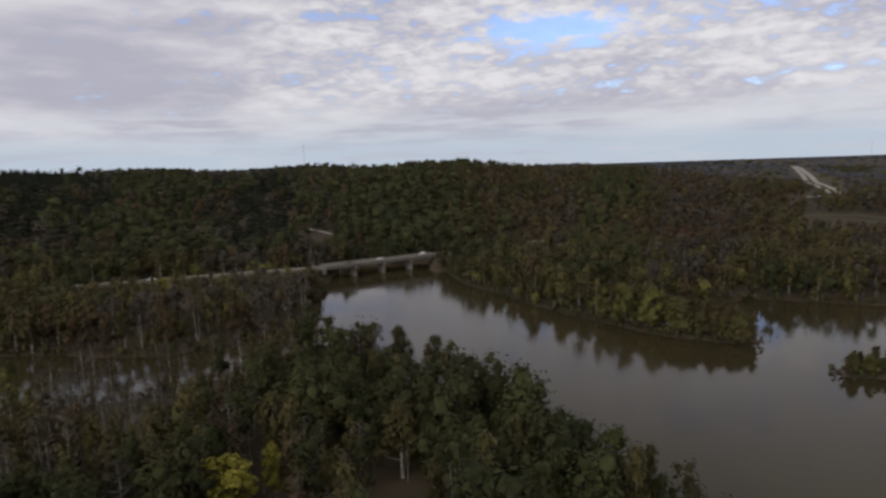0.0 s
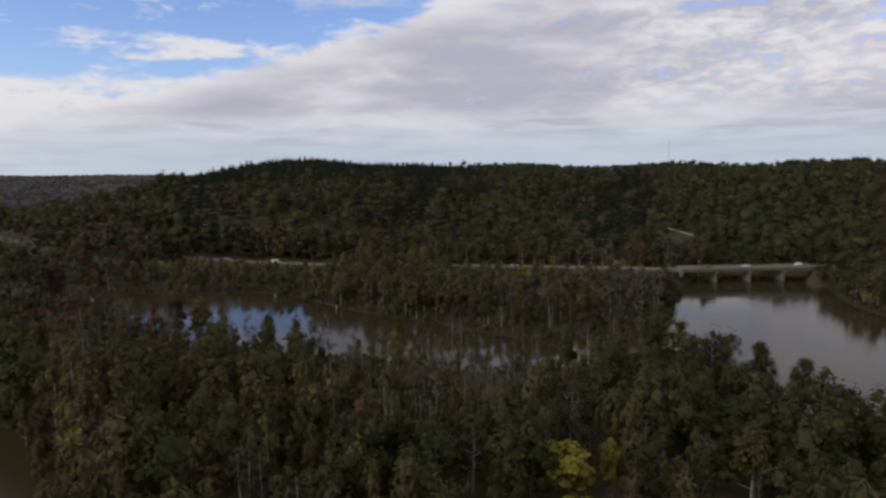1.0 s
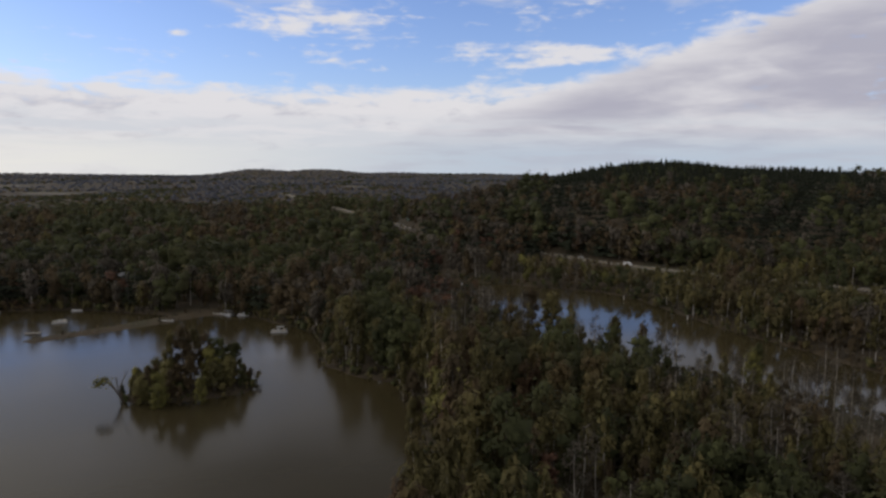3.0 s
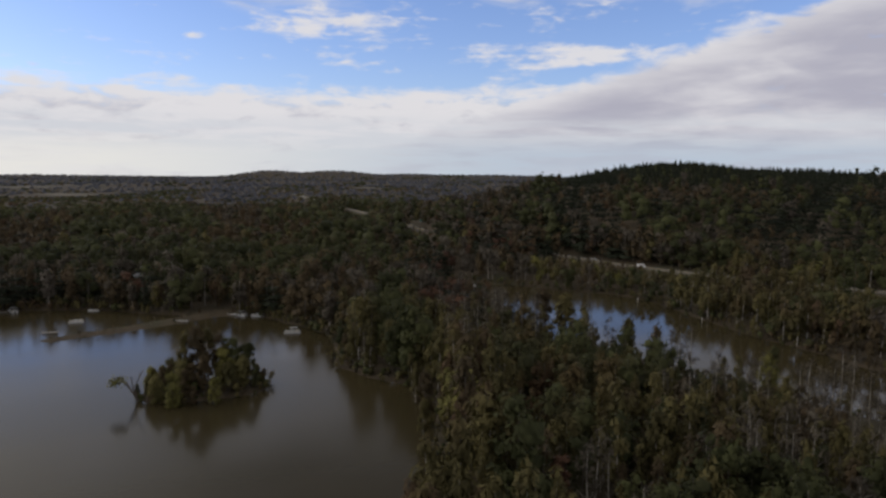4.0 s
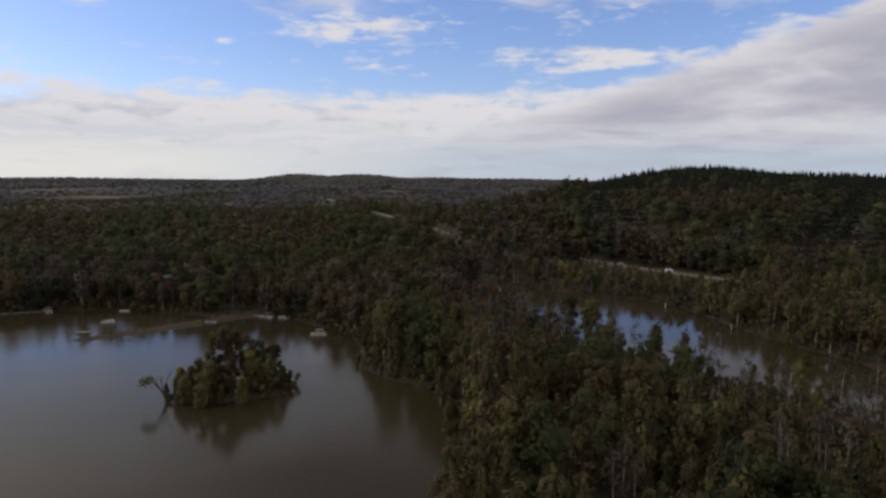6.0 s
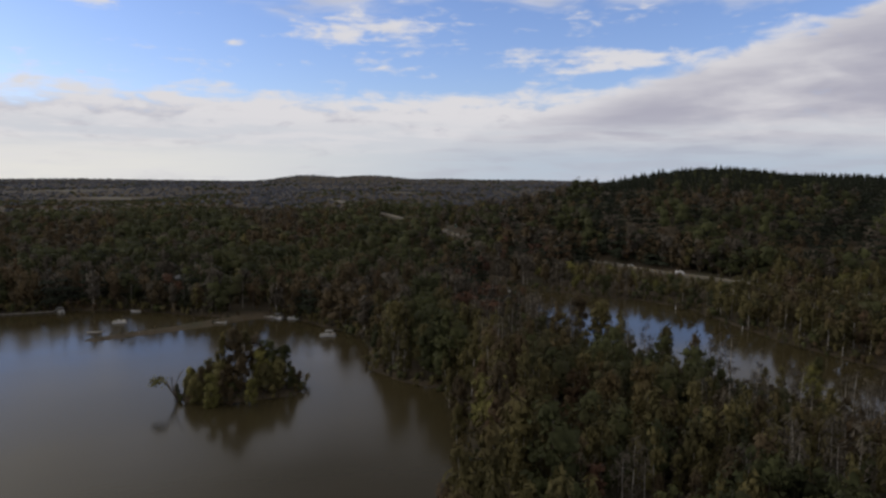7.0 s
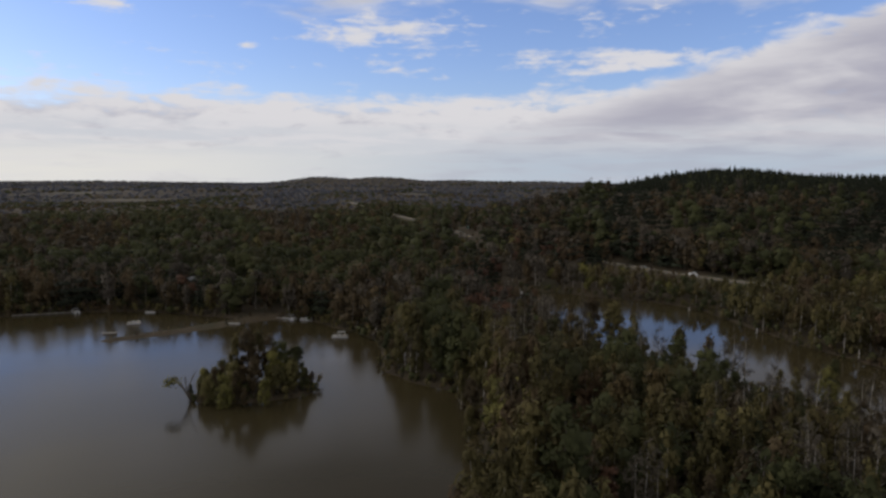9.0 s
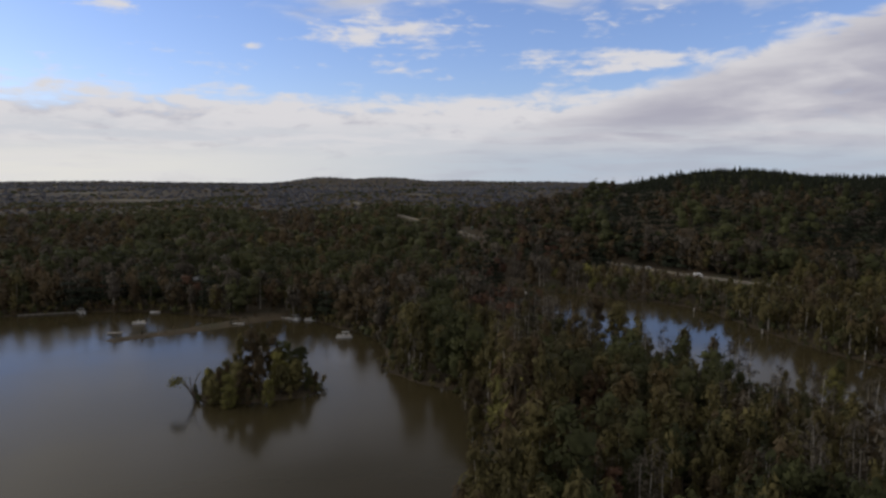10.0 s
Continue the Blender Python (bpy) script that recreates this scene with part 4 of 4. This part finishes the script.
VERGE = surface("dry_grass_verge", (0.098, 0.083, 0.048), (0.076, 0.070, 0.038), 0.2, bump=0.05, third=(0.115, 0.09, 0.055))
GRAVEL = surface("pale_gravel", (0.30, 0.27, 0.23), (0.38, 0.345, 0.30), 0.3, bump=0.03, third=(0.22, 0.19, 0.15))
LAWN = surface("lawn", (0.075, 0.095, 0.035), (0.10, 0.115, 0.045), 0.15, bump=0.03)
FIELD = surface("stubble_field", (0.105, 0.092, 0.066), (0.135, 0.117, 0.082), 0.02, bump=0.05)
ROAD_GREY = surface("worn_road", (0.135, 0.120, 0.100), (0.170, 0.152, 0.128), 0.10, 0.9, 0.15, third=(0.11, 0.098, 0.084))
LINE_WHITE = surface("worn_white_line", (0.6, 0.6, 0.57), (0.7, 0.7, 0.66), 0.5)
LINE_YELLOW = surface("worn_yellow_line", (0.55, 0.40, 0.06), (0.62, 0.46, 0.09), 0.5)

pts, heads = smooth_line(ROAD, 4.0)
WEST, EAST = -76.0, -7.0        # where the bridge begins and ends
for name, keep in (("road_west", pts[:, 0] < WEST), ("road_east", pts[:, 0] > EAST)):
    p, h = pts[keep], heads[keep]
    road = part(name, ribbon(p, h, (-5.4, -4.9, 4.9, 5.4), lambda q, o, k: road_level(q) - (0.30 if k in (0, 3) else 0.0)), ROAD_GREY)
    tagged(road, "worn grey two-lane highway on a low embankment", "road", kind="structure")
    for o in (-3.6, 3.6):
        part("edge_line", ribbon(p, h, (o - 0.08, o + 0.08), lambda q, o, k: road_level(q) + 0.006), LINE_WHITE, road)
    part("centre_line", ribbon(p, h, (-0.15, 0.15), lambda q, o, k: road_level(q) + 0.006), LINE_YELLOW, road)
    shoulder = part(name.replace("road", "verge"), ribbon(p, h, (-10.5, -5.2, 5.2, 10.5), lambda q, o, k: road_level(q) - (0.9 if k in (0, 3) else 0.22)), VERGE)
    tagged(shoulder, "dry grassy road verge", "verge", kind="structure")


def spot(xx):
    """Place, heading and level of the road at a given x."""
    i = int(np.argmin(np.abs(pts[:, 0] - xx)))
    return pts[i], heads[i], float(road_level(pts[i:i + 1])[0])


def make_bridge():
    a, _, _ = spot(WEST)
    b, _, _ = spot(EAST)
    mid, along = (a + b) / 2, b - a
    long = float(np.linalg.norm(along)) + 3
    angle = math.degrees(math.atan2(along[1], along[0]))
    root = tagged(new("road_bridge"), "low concrete highway bridge on wall piers over the river", "bridge")
    root.matrix_basis = pose(mid[0], mid[1], 0, 0, 0, angle)
    part("deck", block((long, 11.4, 0.36), (0, 0, 7.66), 0.03), ROAD_GREY, root, "worn grey road deck")
    for y in (-3.6, 3.6):
        part("edge_line", block((long, 0.16, 0.012), (0, y, 8.014)), LINE_WHITE, root)
    part("centre_line", block((long, 0.3, 0.012), (0, 0, 8.014)), LINE_YELLOW, root)
    for y in (-4.5, -1.5, 1.5, 4.5):
        part("girder", block((long - 0.4, 0.7, 1.25), (0, y, 6.405), 0.04), CONCRETE, root)
    for y in (-5.5, 5.5):
        rail = part("parapet", block((long, 0.34, 0.86), (0, y, 8.03), 0.05, 0.97), CONCRETE, root, "weathered concrete barrier")
        part("rail", block((long, 0.12, 0.10), (0, y, 8.98), 0.02), STEEL, rail)
        for k in range(24):
            part("post", block((0.12, 0.10, 0.12), (-long / 2 + 1 + k * (long - 2) / 23, y, 8.87)), STEEL, rail)
    for k in (-0.245, 0.0, 0.245):
        x = k * long
        pier = part("pier", block((1.25, 8.2, 8.0), (x, 0, -2.5), 0.12, 1.0), CONCRETE, root, "stained concrete wall pier")
        part("pier_cap", block((1.7, 10.4, 0.92), (x, 0, 5.48), 0.08), CONCRETE, pier)
    for k in (-1, 1):
        part("abutment", block((2.4, 11.6, 3.6), (k * (long / 2 + 0.6), 0, 3.8), 0.1), CONCRETE, root)
    return root


make_bridge()


def draped(name, label, category, line, half, material, lift=0.25, step=6.0):
    """A strip of another ground cover that follows the land."""
    p, h = smooth_line(line, step)
    offsets = np.linspace(-half, half, 5)
    ob = part(name, ribbon(p, h, offsets, lambda q, o, k: height(q[:, 0] + o[:, 0], q[:, 1] + o[:, 1]) + lift), material)
    return tagged(ob, label, category, kind="structure")


def far_strip(name, label, category, line, half, material, lift=1.0):
    return draped(name, label, category, [polar(*q) for q in line], half, material, lift)


far_strip("road_far", "pale highway carriageway climbing a distant wooded hill", "road", [(-30.75, 1060), (-30.55, 1110), (-29.2, 1235), (-27.8, 1790)], 4.5, GRAVEL, 2.0)
far_strip("road_far_lane", "pale highway carriageway climbing a distant wooded hill", "road", [(-30.0, 1060), (-29.8, 1110), (-28.6, 1235), (-27.55, 1790)], 4.0, GRAVEL, 2.0)
far_strip("road_ramp", "pale slip road beside a distant highway", "road", [(-28.4, 900), (-29.2, 935), (-30.3, 1000), (-30.6, 1075)], 4.0, GRAVEL, 2.0)
far_strip("field_far", "pale stubble field between distant woods", "field", [(88.2, 1900), (90.6, 1850)], 120, FIELD, 0.8)
far_strip("field_farther", "pale stubble field between distant woods", "field", [(92.5, 2350), (94.7, 2300)], 140, FIELD, 0.8)
far_strip("field_by_road", "pale stubble field between distant woods", "field", [(66.5, 2000), (68.0, 2050)], 45, FIELD, 0.8)
far_strip("field_on_hill", "pale open field on a distant hill", "field", [(-22.7, 2000), (-25.5, 1950)], 100, FIELD, 1.5)
far_strip("field_cutting", "dry grass cutting through the woods", "field", [(-28.8, 722), (-30.2, 728), (-37, 722)], 5, VERGE, 0.6)
far_strip("road_hillside", "pale gravel track among trees", "road", [(9.4, 585), (10.2, 605), (11.6, 640)], 2.2, GRAVEL, 0.6)


for (az, d, turn), name in zip(HOUSES[:2], ("lawn_1", "lawn_2")):
    far_strip(name, "mown lawn sloping to the lake", "lawn", [(az, d - 28), (az, d - 5)], 8, LAWN, 0.3)


# ---------------------------------------------------------------- vehicles
def paint(name, colour):
    return surface(name, colour, tuple(c * 0.93 for c in colour), 0.5, 0.3, 0.5)


PAINT_WHITE, PAINT_SILVER, PAINT_DARK = paint("white_car_paint", (0.78, 0.78, 0.77)), paint("silver_car_paint", (0.42, 0.43, 0.44)), paint("dark_car_paint", (0.03, 0.032, 0.038))


def wheel(root, x, y, r):
    tyre = part("wheel", rod((x, y - 0.11, r), (x, y + 0.11, r), r, None, 14), RUBBER, root)
    part("rim", rod((x, y - 0.12, r), (x, y + 0.12, r), r * 0.6, None, 10), STEEL, tyre)


def make_car(coat, label):
    root = tagged(new("car"), label, "car", "cars on the highway")
    part("body", merged(block((4.5, 1.8, 0.52), (0, 0, 0.30), 0.10), block((4.3, 1.72, 0.2), (0, 0, 0.78), 0.07, 0.94)), coat, root)
    part("cabin", block((2.5, 1.62, 0.52), (-0.25, 0, 0.93), 0.08, 0.76), GLASS_DARK, root, "tinted car windows")
    part("roof", block((1.75, 1.24, 0.07), (-0.25, 0, 1.43), 0.03), coat, root)
    for x in (-1.4, 1.4):
        for y in (-0.82, 0.82):
            wheel(root, x, y, 0.33)
    for y in (-0.62, 0.62):
        part("headlight", block((0.10, 0.34, 0.14), (2.19, y, 0.62), 0.02), WHITE, root)
    return root


def make_truck(label):
    root = tagged(new("box_truck"), label, "truck", "cars on the highway")
    part("chassis", block((7.4, 1.0, 0.3), (0, 0, 0.55), 0.03), STEEL, root)
    part("box", block((5.2, 2.35, 2.35), (-1.1, 0, 0.88), 0.06), PAINT_WHITE, root, "white box body")
    cab = part("cab", merged(block((1.9, 2.1, 1.0), (2.65, 0, 0.62), 0.10), block((1.5, 2.0, 0.85), (2.45, 0, 1.62), 0.10, 0.88)), PAINT_WHITE, root)
    part("windscreen", block((0.06, 1.7, 0.6), (3.17, 0, 1.70), 0.01), GLASS_DARK, cab)
    for x in (-2.4, 2.6):
        for y in (-0.98, 0.98):
            wheel(root, x, y, 0.46)
    return root


def on_road(ob, xx, lane, back=False):
    p, h, z = spot(xx)
    side = np.array([-h[1], h[0]])
    q = p + side * lane
    ob.matrix_basis = pose(q[0], q[1], z + 0.005, 0, 0, math.degrees(math.atan2(h[1], h[0])) + (180 if back else 0))


white_car = make_car(PAINT_WHITE, "small white car driving on the highway")
on_road(white_car, -41, -2.3)
bridge_z = 0.025
white_car.location.z += bridge_z
for xx, lane, back, coat, label in ((-60, 2.3, True, PAINT_DARK, "dark car crossing the concrete bridge"), (-365, -2.3, False, PAINT_SILVER, "silver car driving on the highway"),
                                    (-172, 2.3, True, PAINT_WHITE, "white car half hidden behind treetops"), (-560, 2.3, True, PAINT_SILVER, "silver car on the distant road")):
    c = make_car(coat, label)
    on_road(c, xx, lane, back)
    c.location.z += bridge_z if WEST < xx < EAST else 0
end_truck = make_truck("white box truck at the end of the bridge")
on_road(end_truck, -14, -2.3)
end_truck.location.z += bridge_z
end_truck.scale = (0.62, 0.62, 0.62)
far_truck = make_truck("white box truck driving along the wooded highway")
on_road(far_truck, -322, 2.3, True)
far_truck.scale = (0.8, 0.8, 0.8)


# ---------------------------------------------------------------- boats, docks and buoys on the lake
PLANK = surface("grey_dock_planks", (0.26, 0.24, 0.21), (0.34, 0.32, 0.28), 0.6, bump=0.01, third=(0.19, 0.17, 0.145))
ALU = surface("dull_aluminium", (0.55, 0.56, 0.57), (0.65, 0.66, 0.67), 0.8, 0.4, 0.5, metal=0.8)
CANVAS = surface("faded_canvas", (0.20, 0.20, 0.19), (0.26, 0.26, 0.25), 0.5, 0.8)
GEL = surface("chalky_white_hull", (0.56, 0.56, 0.55), (0.66, 0.66, 0.64), 0.6, 0.5, 0.4, third=(0.38, 0.37, 0.35))
SEAT = surface("cream_vinyl", (0.55, 0.50, 0.42), (0.62, 0.57, 0.48), 0.6, 0.5)


def make_pontoon(label, canopy_on=True, long=7.2):
    root = tagged(new("pontoon_boat"), label, "boat", "boats along the shore")
    for y in (-0.85, 0.85):
        part("float", merged(rod((-long / 2, y, 0.1), (long / 2 - 0.7, y, 0.1), 0.33, None, 10), rod((long / 2 - 0.7, y, 0.1), (long / 2, y, 0.25), 0.33, 0.08, 10)), ALU, root)
    part("deck", block((long - 0.3, 2.5, 0.12), (0, 0, 0.42), 0.02), PLANK, root)
    for y in (-1.2, 1.2):
        part("side_panel", block((long - 1.2, 0.06, 0.30), (0, y, 0.56), 0.02), GEL, root)
        part("side_rail", rod((-long / 2 + 0.6, y, 1.18), (long / 2 - 0.6, y, 1.18), 0.045, None, 6), GEL, root)
    for x in (-long / 2 + 0.6, long / 2 - 0.6):
        part("end_panel", block((0.06, 2.3, 0.60), (x, 0, 0.56), 0.02), GEL, root)
    for x, y in ((-2.0, 0.85), (-2.0, -0.85), (1.8, 0.85)):
        part("bench", block((1.3, 0.6, 0.5), (x, y, 0.56), 0.08), SEAT, root)
    part("console", block((0.6, 0.7, 0.95), (0.2, -0.75, 0.56), 0.06, 0.85), GEL, root)
    part("motor", merged(block((0.5, 0.42, 0.62), (-long / 2 + 0.1, 0, 0.55), 0.08, 0.85), rod((-long / 2 + 0.1, 0, 0.6), (-long / 2, 0, -0.3), 0.09)), PAINT_DARK, root)
    if canopy_on:
        top = part("canopy", block((3.4, 2.5, 0.14), (-0.6, 0, 2.35), 0.06, 0.92), CANVAS, root, "faded canvas top")
        for x in (-2.1, 0.9):
            for y in (-1.15, 1.15):
                part("canopy_pole", rod((x, y, 0.6), (x, y, 2.38), 0.03), ALU, top)
    return root


def make_runabout(label):
    root = tagged(new("motorboat"), label, "boat", "boats along the shore")
    bm = bmesh.new()
    rings = []
    for x, w, keel, gun in ((-2.8, 1.0, -0.25, 0.62), (-1.2, 1.1, -0.30, 0.64), (0.6, 1.05, -0.28, 0.70), (1.9, 0.65, -0.12, 0.80), (2.7, 0.05, 0.25, 0.90)):
        rings.append([bm.verts.new(q) for q in ((x, -w, gun), (x, -w * 0.82, 0.05), (x, 0, keel), (x, w * 0.82, 0.05), (x, w, gun))])
    for r, s in zip(rings, rings[1:]):
        for k in range(4):
            bm.faces.new((r[k], s[k], s[k + 1], r[k + 1]))
    bm.faces.new(rings[0])
    part("hull", bm, GEL, root)
    part("deck", block((1.9, 1.3, 0.06), (1.1, 0, 0.66), 0.02, 0.7), GEL, root)
    part("floor", block((3.6, 1.5, 0.05), (-0.9, 0, 0.12)), SEAT, root)
    part("windscreen", block((0.06, 1.6, 0.42), (0.2, 0, 0.66), 0.01, 0.85), GLASS_DARK, root)
    for x in (-1.7, -0.6):
        part("seat", block((0.5, 1.3, 0.5), (x, 0, 0.15), 0.06), SEAT, root)
    part("motor", block((0.45, 0.4, 0.9), (-2.95, 0, 0.2), 0.08, 0.8), PAINT_DARK, root)
    return root


def make_dock(label, long, wide=1.8):
    root = tagged(new("dock"), label, "dock")
    n = int(long / 0.6)
    for k in range(n):
        part("plank", block((0.56, wide, 0.06), (-long / 2 + 0.3 + k * 0.6, 0, 0.55), 0.01), PLANK, root)
    for y in (-wide / 2 + 0.15, wide / 2 - 0.15):
        part("beam", block((long, 0.12, 0.2), (0, y, 0.35)), PLANK, root)
    for k in range(max(2, int(long / 3) + 1)):
        for y in (-wide / 2, wide / 2):
            x = -long / 2 + 0.2 + k * (long - 0.4) / max(1, int(long / 3))
            part("post", rod((x, y, -2.4), (x, y, 1.15), 0.10), PLANK, root)
    return root


def place(ob, x, y, turn, z=0.0):
    ob.matrix_basis = pose(x, y, z, 0, 0, turn)
    return ob


pontoon = place(make_pontoon("white pontoon boat with canvas top at the shore"), -281, 82, 250)
for x, y, turn in ((-327, 70, 215), (-345, 213, 300), (-387, -27, 200)):
    copy_thing(pontoon, pose(x, y, 0, 0, 0, turn))
low = place(make_pontoon("white open pontoon boat moored by a dock", False, 6.4), -322, 77, 240)
copy_thing(low, pose(-347, 0, 0, 0, 0, 265))
small = place(make_runabout("small white motorboat lying at the bank"), -326, 43, 262)
for x, y, turn in ((-329, 75, 235), (-331, 66, 225), (-372, 8, 250)):
    copy_thing(small, pose(x, y, 0, 0, 0, turn))
place(make_dock("long weathered wooden dock along the far shore", 26), -388, -42, 84)
place(make_dock("short wooden dock at the tip of a spit", 6), -328, -10, 75)
place(make_dock("wooden dock beside moored boats", 8), -332, 72, 150)
place(make_dock("small wooden dock in the flooded slough", 8), -352, 207, 30)


def make_post(label):
    root = tagged(new("marker_post"), label, "post", "white marker posts")
    part("pole", rod((0, 0, -2.6), (0, 0, 2.3), 0.13, 0.11), WHITE, root)
    part("cap", rod((0, 0, 2.3), (0, 0, 2.42), 0.17, 0.08), WHITE, root)
    return root


post = make_post("white marker post standing in flooded slough")
place(post, *POSTS[0], 0)
for q in POSTS[1:]:
    copy_thing(post, pose(*q, 0))


# ---------------------------------------------------------------- houses, poles and masts
SIDING = surface("pale_siding", (0.52, 0.50, 0.46), (0.60, 0.58, 0.53), 0.5, 0.8, 0.3)
ROOF = surface("grey_shingle_roof", (0.16, 0.165, 0.17), (0.22, 0.225, 0.23), 0.6, bump=0.02, third=(0.13, 0.13, 0.13))
DOOR_BROWN = surface("brown_door", (0.12, 0.07, 0.04), (0.15, 0.09, 0.05), 0.8, 0.6)


def make_house(label, long=12.0, deep=8.0, tall=3.0):
    root = tagged(new("house"), label, "house", "houses among the trees")
    part("wall", block((long, deep, tall + 0.6), (0, 0, -0.6)), SIDING, root)
    bm = bmesh.new()
    l, d, h = long / 2 + 0.5, deep / 2 + 0.5, 2.6
    lo = [bm.verts.new(q) for q in ((-l, -d, tall), (l, -d, tall), (l, d, tall), (-l, d, tall))]
    up = [bm.verts.new(q) for q in ((-l, 0, tall + h), (l, 0, tall + h))]
    for f in ((lo[0], lo[1], up[1], up[0]), (lo[2], lo[3], up[0], up[1]), (lo[1], lo[2], up[1]), (lo[3], lo[0], up[0]), tuple(reversed(lo))):
        bm.faces.new(f)
    roof = part("roof", bm, ROOF, root)
    part("chimney", block((0.7, 0.7, 1.6), (long * 0.25, 0.8, tall + 1.7), 0.03), CONCRETE, roof)
    for y in (-deep / 2, deep / 2):
        for x in (-long * 0.33, -long * 0.08, long * 0.33):
            w = part("window", block((1.2, 0.10, 1.2), (x, y, 1.0)), WHITE, root)
            part("pane", block((1.0, 0.13, 1.0), (x, y, 1.1)), GLASS_DARK, w)
        part("door", block((0.95, 0.1, 2.05), (long * 0.12, y, 0.0)), DOOR_BROWN, root)
    return root


house = make_house("single-storey house with grey shingle roof among trees")
for k, (az, d, turn) in enumerate(HOUSES):
    q = polar(az, d)
    z = float(height(np.array([q[0]]), np.array([q[1]]))[0]) + 0.3
    m = pose(q[0], q[1], z, 0, 0, turn)
    if k:
        copy_thing(house, m)
    else:
        house.matrix_basis = m


def make_pole(label):
    root = tagged(new("utility_pole"), label, "pole", "poles along the road")
    part("pole", rod((0, 0, -0.5), (0, 0, 12.0), 0.19, 0.13), PLANK, root)
    part("crossarm", block((2.6, 0.12, 0.14), (0, 0.15, 11.2), 0.01), PLANK, root)
    for x in (-1.15, -0.45, 0.45, 1.15):
        part("insulator", rod((x, 0.15, 11.34), (x, 0.15, 11.56), 0.06, 0.05), CONCRETE, root)
    return root


pole = make_pole("wooden utility pole beside the highway")
for k, (xx, off) in enumerate(((-338, 12), (-200, 12), (-60, 14), (-470, 12))):
    p, h, z = spot(xx)
    side = np.array([-h[1], h[0]])
    q = p + side * math.copysign(off, side[1])
    zz = float(height(np.array([q[0]]), np.array([q[1]]))[0])
    m = pose(q[0], q[1], zz, 0, 0, math.degrees(math.atan2(h[1], h[0])) + 90)
    if k:
        copy_thing(pole, m)
    else:
        pole.matrix_basis = m


def make_mast(label, tall):
    root = tagged(new("radio_mast"), label, "mast", "masts on the skyline")
    w = 0.55
    for k in range(3):
        a, b = [(w * math.cos(q), w * math.sin(q)) for q in (k * 2.094, (k + 1) * 2.094)]
        part("mast_leg", rod((*a, -3), (*a, tall), 0.055), STEEL, root)
        n = int(tall / 3)
        part("bracing", merged(*[rod((*(a if j % 2 else b), j * 3), (*(b if j % 2 else a), j * 3 + 3), 0.035, None, 5) for j in range(n)]), STEEL, root)
    part("antenna", rod((0, 0, tall), (0, 0, tall + 6), 0.12, 0.05), STEEL, root)
    return root


for az, d, tall in ((-32.6, 2300, 56), (11.4, 1500, 62)):
    q = polar(az, d)
    place(make_mast("tall thin lattice radio mast on a wooded ridge", tall), q[0], q[1], 0, float(height(np.array([q[0]]), np.array([q[1]]))[0]))


def make_snag(label):
    """A leaning dead willow with one leafy limb, at the island's end."""
    rng = np.random.default_rng(77)
    root = tagged(new("dead_willow"), label, "tree")
    wood, tufts = [], []
    for way, long, r in (((0.15, -0.75, 1.0), 9.0, 0.34), ((0.0, -0.25, 1.0), 8.0, 0.28), ((0.2, 0.15, 1.0), 10.0, 0.28), ((-0.1, -0.5, 1.0), 6.5, 0.22)):
        w = np.array(way) / np.linalg.norm(way)
        p = limb_points(rng, (0, 0, -0.4), w, long, 0.05, 6)
        wood.append(tube(p, np.linspace(r, 0.09, 6), 6))
        for k in (2, 3, 4):
            w2 = w + rng.normal(0, 0.5, 3)
            wood.append(tube(limb_points(rng, p[k], w2 / np.linalg.norm(w2), 2.2, 0.1, 4), np.linspace(0.10, 0.04, 4), 4))
        if long == 9.0:
            tufts = [(*p[5], 1.5, 0.8), (*(p[4] + np.array([0.3, -0.8, 0.2])), 1.2, 0.8), (*(p[5] + np.array([0, -1.5, -0.6])), 1.1, 0.7)]
    part("trunk", shaded(join(wood)), BARK, root)
    part("crown", shaded(leaf_cards(rng, [(a, b, c, r * 1.5, f) for a, b, c, r, f in tufts], 170, 0.6)), LEAF["yellow"], root, "sparse yellow-green leaves")
    return root


place(make_snag("leaning half-dead willow at the edge of an islet"), -217.5, 15.5, 0, 0.2)


def make_sign(label):
    root = tagged(new("highway_sign"), label, "sign")
    part("panel", block((4.2, 0.12, 2.6), (0, 0, 3.2), 0.03), SIGN_GREEN, root)
    part("border", merged(*[block(s, a) for s, a in (((4.0, 0.03, 0.07), (0, -0.075, 3.28)), ((4.0, 0.03, 0.07), (0, -0.075, 5.62)), ((0.07, 0.03, 2.4), (-1.97, -0.075, 3.3)), ((0.07, 0.03, 2.4), (1.97, -0.075, 3.3)))]), WHITE, root)
    for x in (-1.4, 1.4):
        part("post", rod((x, 0.12, -0.5), (x, 0.12, 5.6), 0.10), STEEL, root)
    for k, w in enumerate((2.6, 3.1)):
        part("text_bar", block((w, 0.03, 0.36), (0, -0.075, 4.7 - 0.85 * k)), WHITE, root)
    return root


SIGN_GREEN = surface("sign_green", (0.03, 0.22, 0.16), (0.035, 0.25, 0.18), 0.5, 0.4, 0.4)
p, h, z = spot(-652)
place(make_sign("green highway sign on two steel posts"), p[0], p[1] + 11, 118, float(height(np.array([p[0]]), np.array([p[1] + 11]))[0]))
